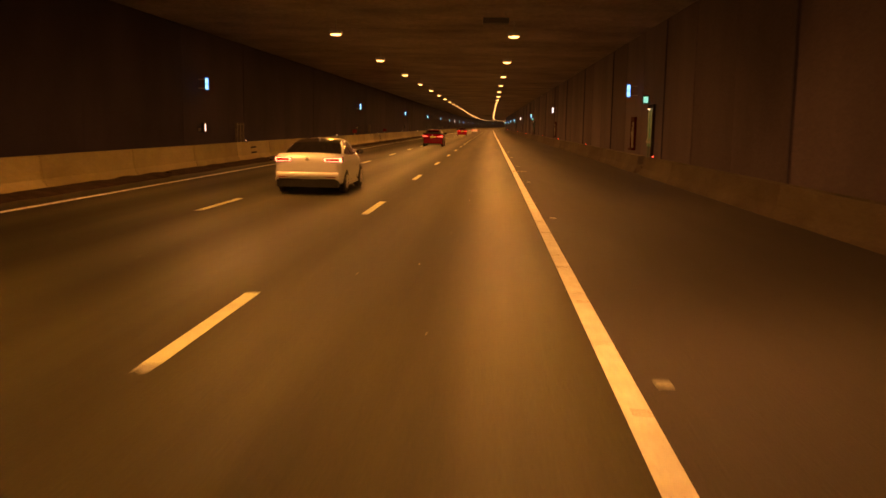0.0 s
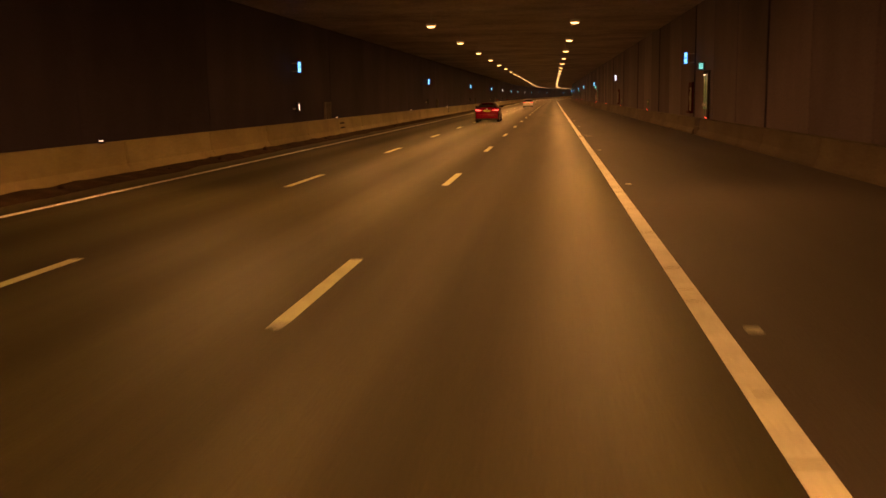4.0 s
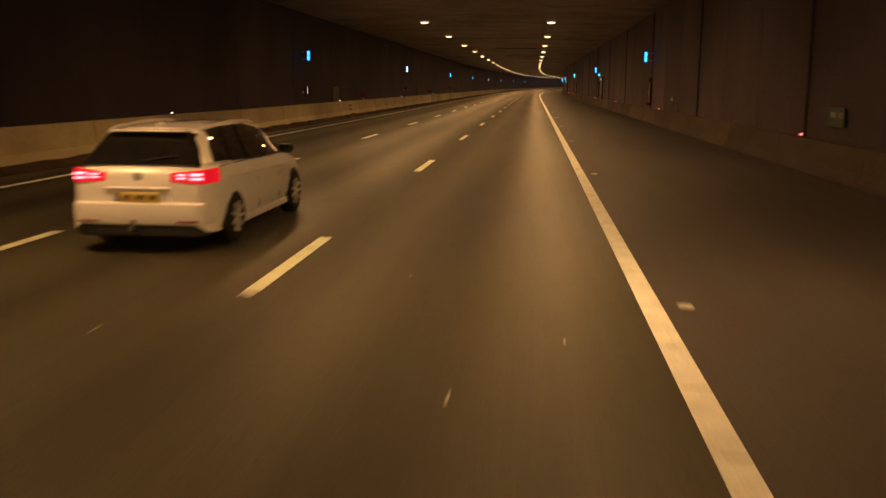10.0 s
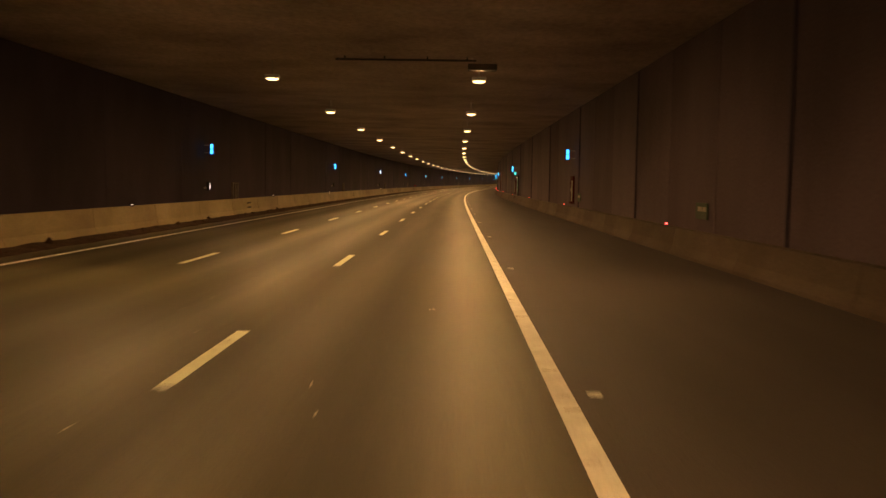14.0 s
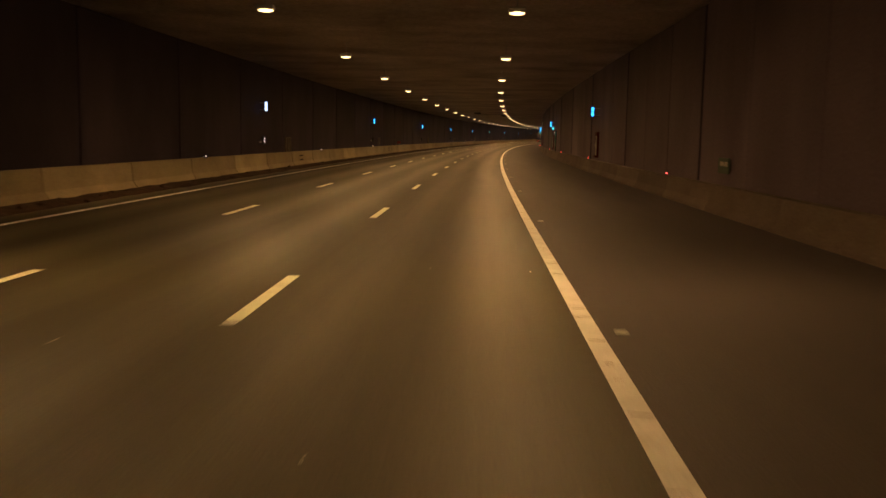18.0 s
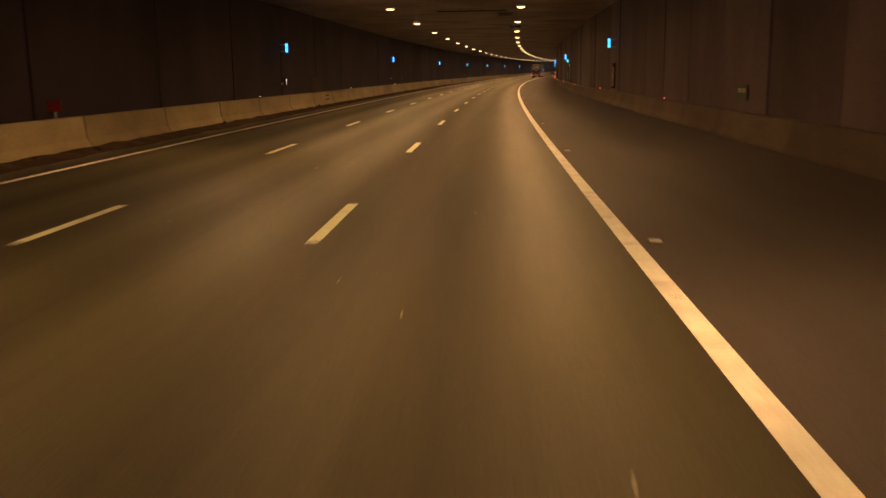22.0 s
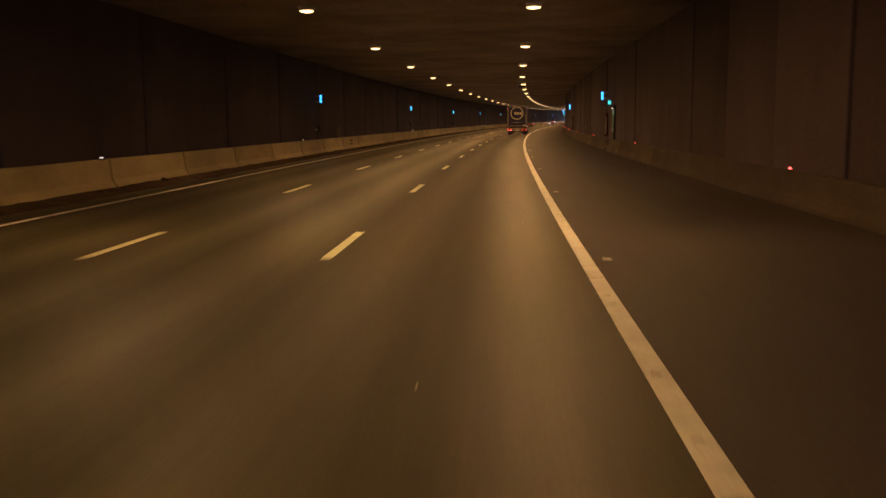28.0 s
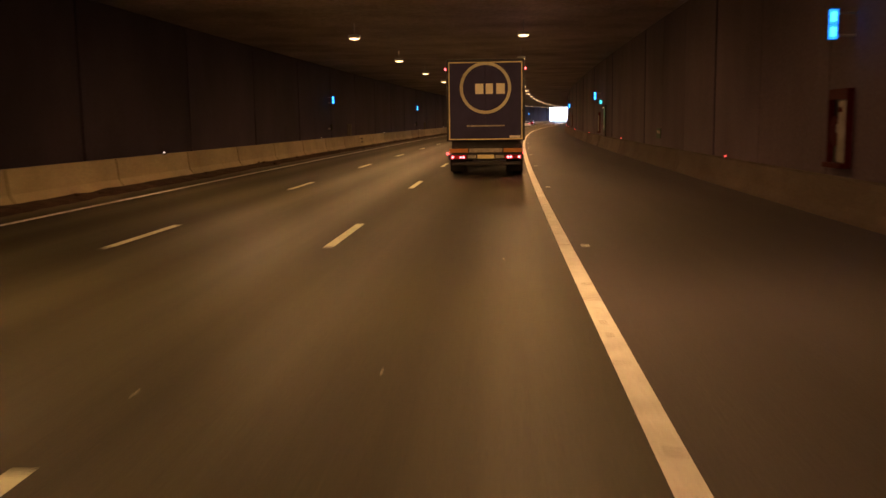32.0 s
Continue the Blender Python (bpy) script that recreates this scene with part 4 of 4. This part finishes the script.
for sx in (-1, 1):
    box(bm, 0.12, 12.6, 0.26, sx * 0.45, 6.6, 1.02)
for y in (2.0, 3.3, 4.6, 8.0, 11.6):
    box(bm, 2.0, 0.12, 0.14, 0, y, 0.55 if y < 5 else 0.95)
part("chassis", bm, BLACK, lorry)
# added black sheet for the dark under the trailer, hides the bright road
part("shade_plate", boxed(2.3, 0.05, 0.55, 0, 0.4, 0.9, bevel=0.01), BLACK, lorry)
part("side_guard", boxed(0.05, 4.6, 0.5, 1.2, 8.0, 0.75, bevel=0.01), STEEL, lorry)
part("side_guard", boxed(0.05, 4.6, 0.5, -1.2, 8.0, 0.75, bevel=0.01), STEEL, lorry)
cab = part("cab", boxed(2.48, 2.2, 2.9, 0, 15.1, 2.35, bevel=0.12, segs=2), CAR_WHITE, lorry, "white driver's cab")
part("windscreen", boxed(2.2, 0.05, 0.9, 0, 16.2, 2.7), WINDOW, cab)

# ---- road markings, blocks and panels ----
DASH_S = 6.62
n0, n1 = math.ceil((START + 1 - DASH_S) / 12), math.floor((EXIT - 4 - DASH_S) / 12)
dash = mesh_of(boxed(0.15, 3.0, 0.006, 0, 1.5, 0.001, bevel=0.0), "lane_dash", PAINT)
stud_mesh = mesh_of(boxed(0.13, 0.11, 0.03, 0, 0, 0.008, bevel=0.012), "road_stud", OLD_PAINT)
chip_meshes = []
random.seed(9)
for k in range(5):
    bm = bmesh.new()
    ring = [(-0.07, -0.23), (-0.02, -0.2), (0.03, -0.24), (0.07, -0.18), (0.072, -0.03), (0.03, -0.045), (-0.02, -0.025), (-0.07, -0.05)]
    bm.faces.new([bm.verts.new((x, y * random.uniform(0.8, 1.15), 0.003)) for x, y in ring])
    chip_meshes.append(mesh_of(bm, "dash_remnant", OLD_PAINT))
for n in range(n0, n1 + 1):
    s = DASH_S + 12 * n
    for u in (LANE_A, LANE_B):
        part("lane_dash", dash, None, road, m=at(s, u))
        part("dash_remnant", chip_meshes[(n * 7 + int(u)) % 5], None, road, m=at(s, u))
    part("road_stud", stud_mesh, None, shoulder, m=at(s - 0.13, 0.29))
edge_right = sweep("edge_line", slab(-0.092, 0.096, -0.002, 0.004), EDGE_PAINT)
edge_left = sweep("edge_line", slab(LANE_E + 0.03, LANE_E + 0.19, -0.002, 0.004), HEADLIT_PAINT)
edge_right.parent, edge_left.parent = road, road
random.seed(4)
verts, faces = [], []
s = START + 2
while s < EXIT - 2:
    s += random.choice((0.5, 0.9, 1.1, 1.4, 1.9, 2.6))
    w, a = random.uniform(0.015, 0.045), random.uniform(-0.03, 0.03)
    u0, u1 = -0.1 + random.choice((0, 0, 0.03, 0.06)), 0.09 - random.choice((0, 0, 0.03, 0.06))
    k = len(verts)
    verts += [tuple(spot(s, u0, 0.0065)), tuple(spot(s + a, u1, 0.0065)), tuple(spot(s + a + w, u1, 0.0065)), tuple(spot(s + w, u0, 0.0065))]
    faces.append((k, k + 1, k + 2, k + 3))
me = bpy.data.meshes.new("line_cracks")
me.from_pydata(verts, [], faces)
me.materials.append(GROOVE)
cracks = tagged(new("line_cracks", me), kind="stuff")
cracks.parent = road
bm = bmesh.new()
arrow_out = [(-0.1, -0.09), (0.28, -0.09), (0.24, -0.2), (0.56, 0.0), (0.24, 0.2), (0.28, 0.09), (-0.1, 0.09)]
top = [bm.verts.new((x, y * 1.6, 0.011)) for x, y in arrow_out]
bm.faces.new(top)
bm2 = bmesh.new()
bm2.faces.new([bm2.verts.new((x, y, 0.0085)) for x, y in ((-0.13, -0.24), (0.32, -0.24), (0.32, 0.24), (-0.13, 0.24))])
ground_mesh = mesh_of(bm2, "arrow_ground", JOINT)
arrow_mesh = mesh_of(bm, "arrow_marking", WORN)
for s in DOORS:
    arrow = part("arrow_marking", arrow_mesh, None, shoulder, "worn pale arrow pointing to the escape door", m=at(s + 0.2, 0.0))
    part("arrow_ground", ground_mesh, None, arrow)

# concrete barriers
def barrier_mesh(name, outline, mat):
    bm = bmesh.new()
    loft(bm, [[(x, 0.015, z) for x, z in outline], [(x, 5.96, z) for x, z in outline]])
    return mesh_of(bm, name, mat)


barrier_left = thing("barrier_left", Matrix(), "pale concrete median barrier of separate blocks", "barrier", kind="structure")
barrier_right = thing("barrier_right", Matrix(), "grey concrete roadside barrier in front of the wall", "barrier", kind="structure")
left_block = barrier_mesh("barrier_block", [(0.0, 0), (0.0, 0.09), (-0.14, 0.3), (-0.2, 0.88), (-0.42, 0.88), (-0.48, 0.3), (-0.6, 0.09), (-0.6, 0)], CONCRETE)
right_block = barrier_mesh("barrier_block", [(0.0, 0), (0.0, 0.08), (0.1, 0.26), (0.16, 0.705), (0.44, 0.705), (0.44, 0)], ROADSIDE)
PITCH = 5.975
s = 333.1 - PITCH * math.floor((333.1 - START) / PITCH)
while s < EXIT - 6:
    part("barrier_block", left_block, None, barrier_left, m=at(s, -11.95) @ Matrix.Diagonal((1, PITCH / 5.975, 1, 1)))
    for t in SLOTS:
        if s <= t < s + PITCH:
            slot = bmesh.new()
            for z in (0.39, 0.63):
                box(slot, 0.02, 1.0, 0.07, 0, 0, z)
            ob = part("slot", slot, JOINT, barrier_left, "dark lifting slots", m=at(t, -12.058) @ pose(0, 0, 0, 0, -6, 0))
    s += PITCH
s = START
for d in [*DOORS, EXIT + 10]:
    end = min(d - 0.23, EXIT - 0.5)
    count = max(1, round((end - s) / 6.0))
    for i in range(count):
        piece = (end - s) / count
        part("barrier_block", right_block, None, barrier_right, m=at(s + i * piece, 4.98) @ Matrix.Diagonal((1, piece / 5.975, 1, 1)))
    s = d + 1.13
    if s > EXIT:
        break

# wall panels with dark joints
panel_right = mesh_of(boxed(0.06, 4.96, CLEAR - 0.02, 0, 2.48, CLEAR / 2 - 0.01), "wall_panel", WALL)
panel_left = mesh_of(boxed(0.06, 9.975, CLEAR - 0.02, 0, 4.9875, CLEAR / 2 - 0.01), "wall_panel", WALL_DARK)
random.seed(11)
s = START + 0.1
while s < EXIT - 5.2:
    part("wall_panel", panel_right, None, wall_right, m=at(s, 5.6 - random.uniform(0.03, 0.045)))
    s += 5.03
s = START + 0.1
while s < EXIT - 10.2:
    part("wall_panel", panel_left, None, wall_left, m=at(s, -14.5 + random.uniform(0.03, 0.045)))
    s += 10.0

# dirt and rubble swept against the median barrier
random.seed(7)
stations = np.arange(START, EXIT, 0.5)
verts, faces = [], []
for s in stations:
    w = 0.72 + 0.22 * noise.noise((s * 0.35, 0, 0)) + 0.14 * noise.noise((s * 1.3, 3, 0))
    h = 0.075 + 0.05 * noise.noise((s * 0.9, 7, 0))
    verts += [tuple(spot(s, -11.955, h + 0.03)), tuple(spot(s, -11.955 + w * 0.5, h)), tuple(spot(s, -11.955 + w, 0.003))]
for i in range(len(stations) - 1):
    for j in (0, 1):
        faces.append((i * 3 + j, (i + 1) * 3 + j, (i + 1) * 3 + j + 1, i * 3 + j + 1))
me = bpy.data.meshes.new("roadside_dirt")
me.from_pydata(verts, [], faces)
me.materials.append(DIRT)
tagged(new("roadside_dirt", me), "dark dirt and grit swept against the median barrier", "dirt", kind="stuff")
bm = bmesh.new()
for i in range(900):
    s, u = random.uniform(START + 1, EXIT - 2), -11.93 + abs(random.gauss(0, 0.22))
    r = random.choice((random.uniform(0.03, 0.08), random.uniform(0.03, 0.07), random.uniform(0.06, 0.11)))
    m = Matrix.Translation(spot(s, u, r * 0.4)) @ pose(0, 0, 0, random.uniform(0, 90), 0, random.uniform(0, 90)) @ Matrix.Diagonal((1.0, random.uniform(1.0, 2.2), random.uniform(0.6, 1.0), 1))
    vs = bmesh.ops.create_icosphere(bm, subdivisions=1, radius=r, matrix=m)["verts"]
    for v in vs:
        v.co += Vector((random.uniform(-1, 1), random.uniform(-1, 1), random.uniform(-0.6, 1))) * r * 0.28
tagged(part("rubble", bm, DIRT), "dark clods and leaves lying along the median barrier", "debris", kind="stuff")
# pale scuffs and flecks on the carriageway
random.seed(21)
verts, faces = [], []
for i in range(420):
    s, u = random.uniform(START + 2, EXIT - 4), random.choice((-5.2, -3.7, -2.6, -1.8, -0.9)) + random.gauss(0, 0.35)
    a, w = random.uniform(0.05, 0.22), random.uniform(0.01, 0.025)
    t = random.uniform(-0.03, 0.03)
    k = len(verts)
    verts += [tuple(spot(s, u, 0.004)), tuple(spot(s, u + w, 0.004)), tuple(spot(s + a, u + w * 0.6 + t, 0.004)), tuple(spot(s + a, u + t, 0.004))]
    faces.append((k, k + 1, k + 2, k + 3))
me = bpy.data.meshes.new("road_flecks")
me.from_pydata(verts, [], faces)
me.materials.append(WORN)
flecks = tagged(new("road_flecks", me), kind="stuff")
flecks.parent = road
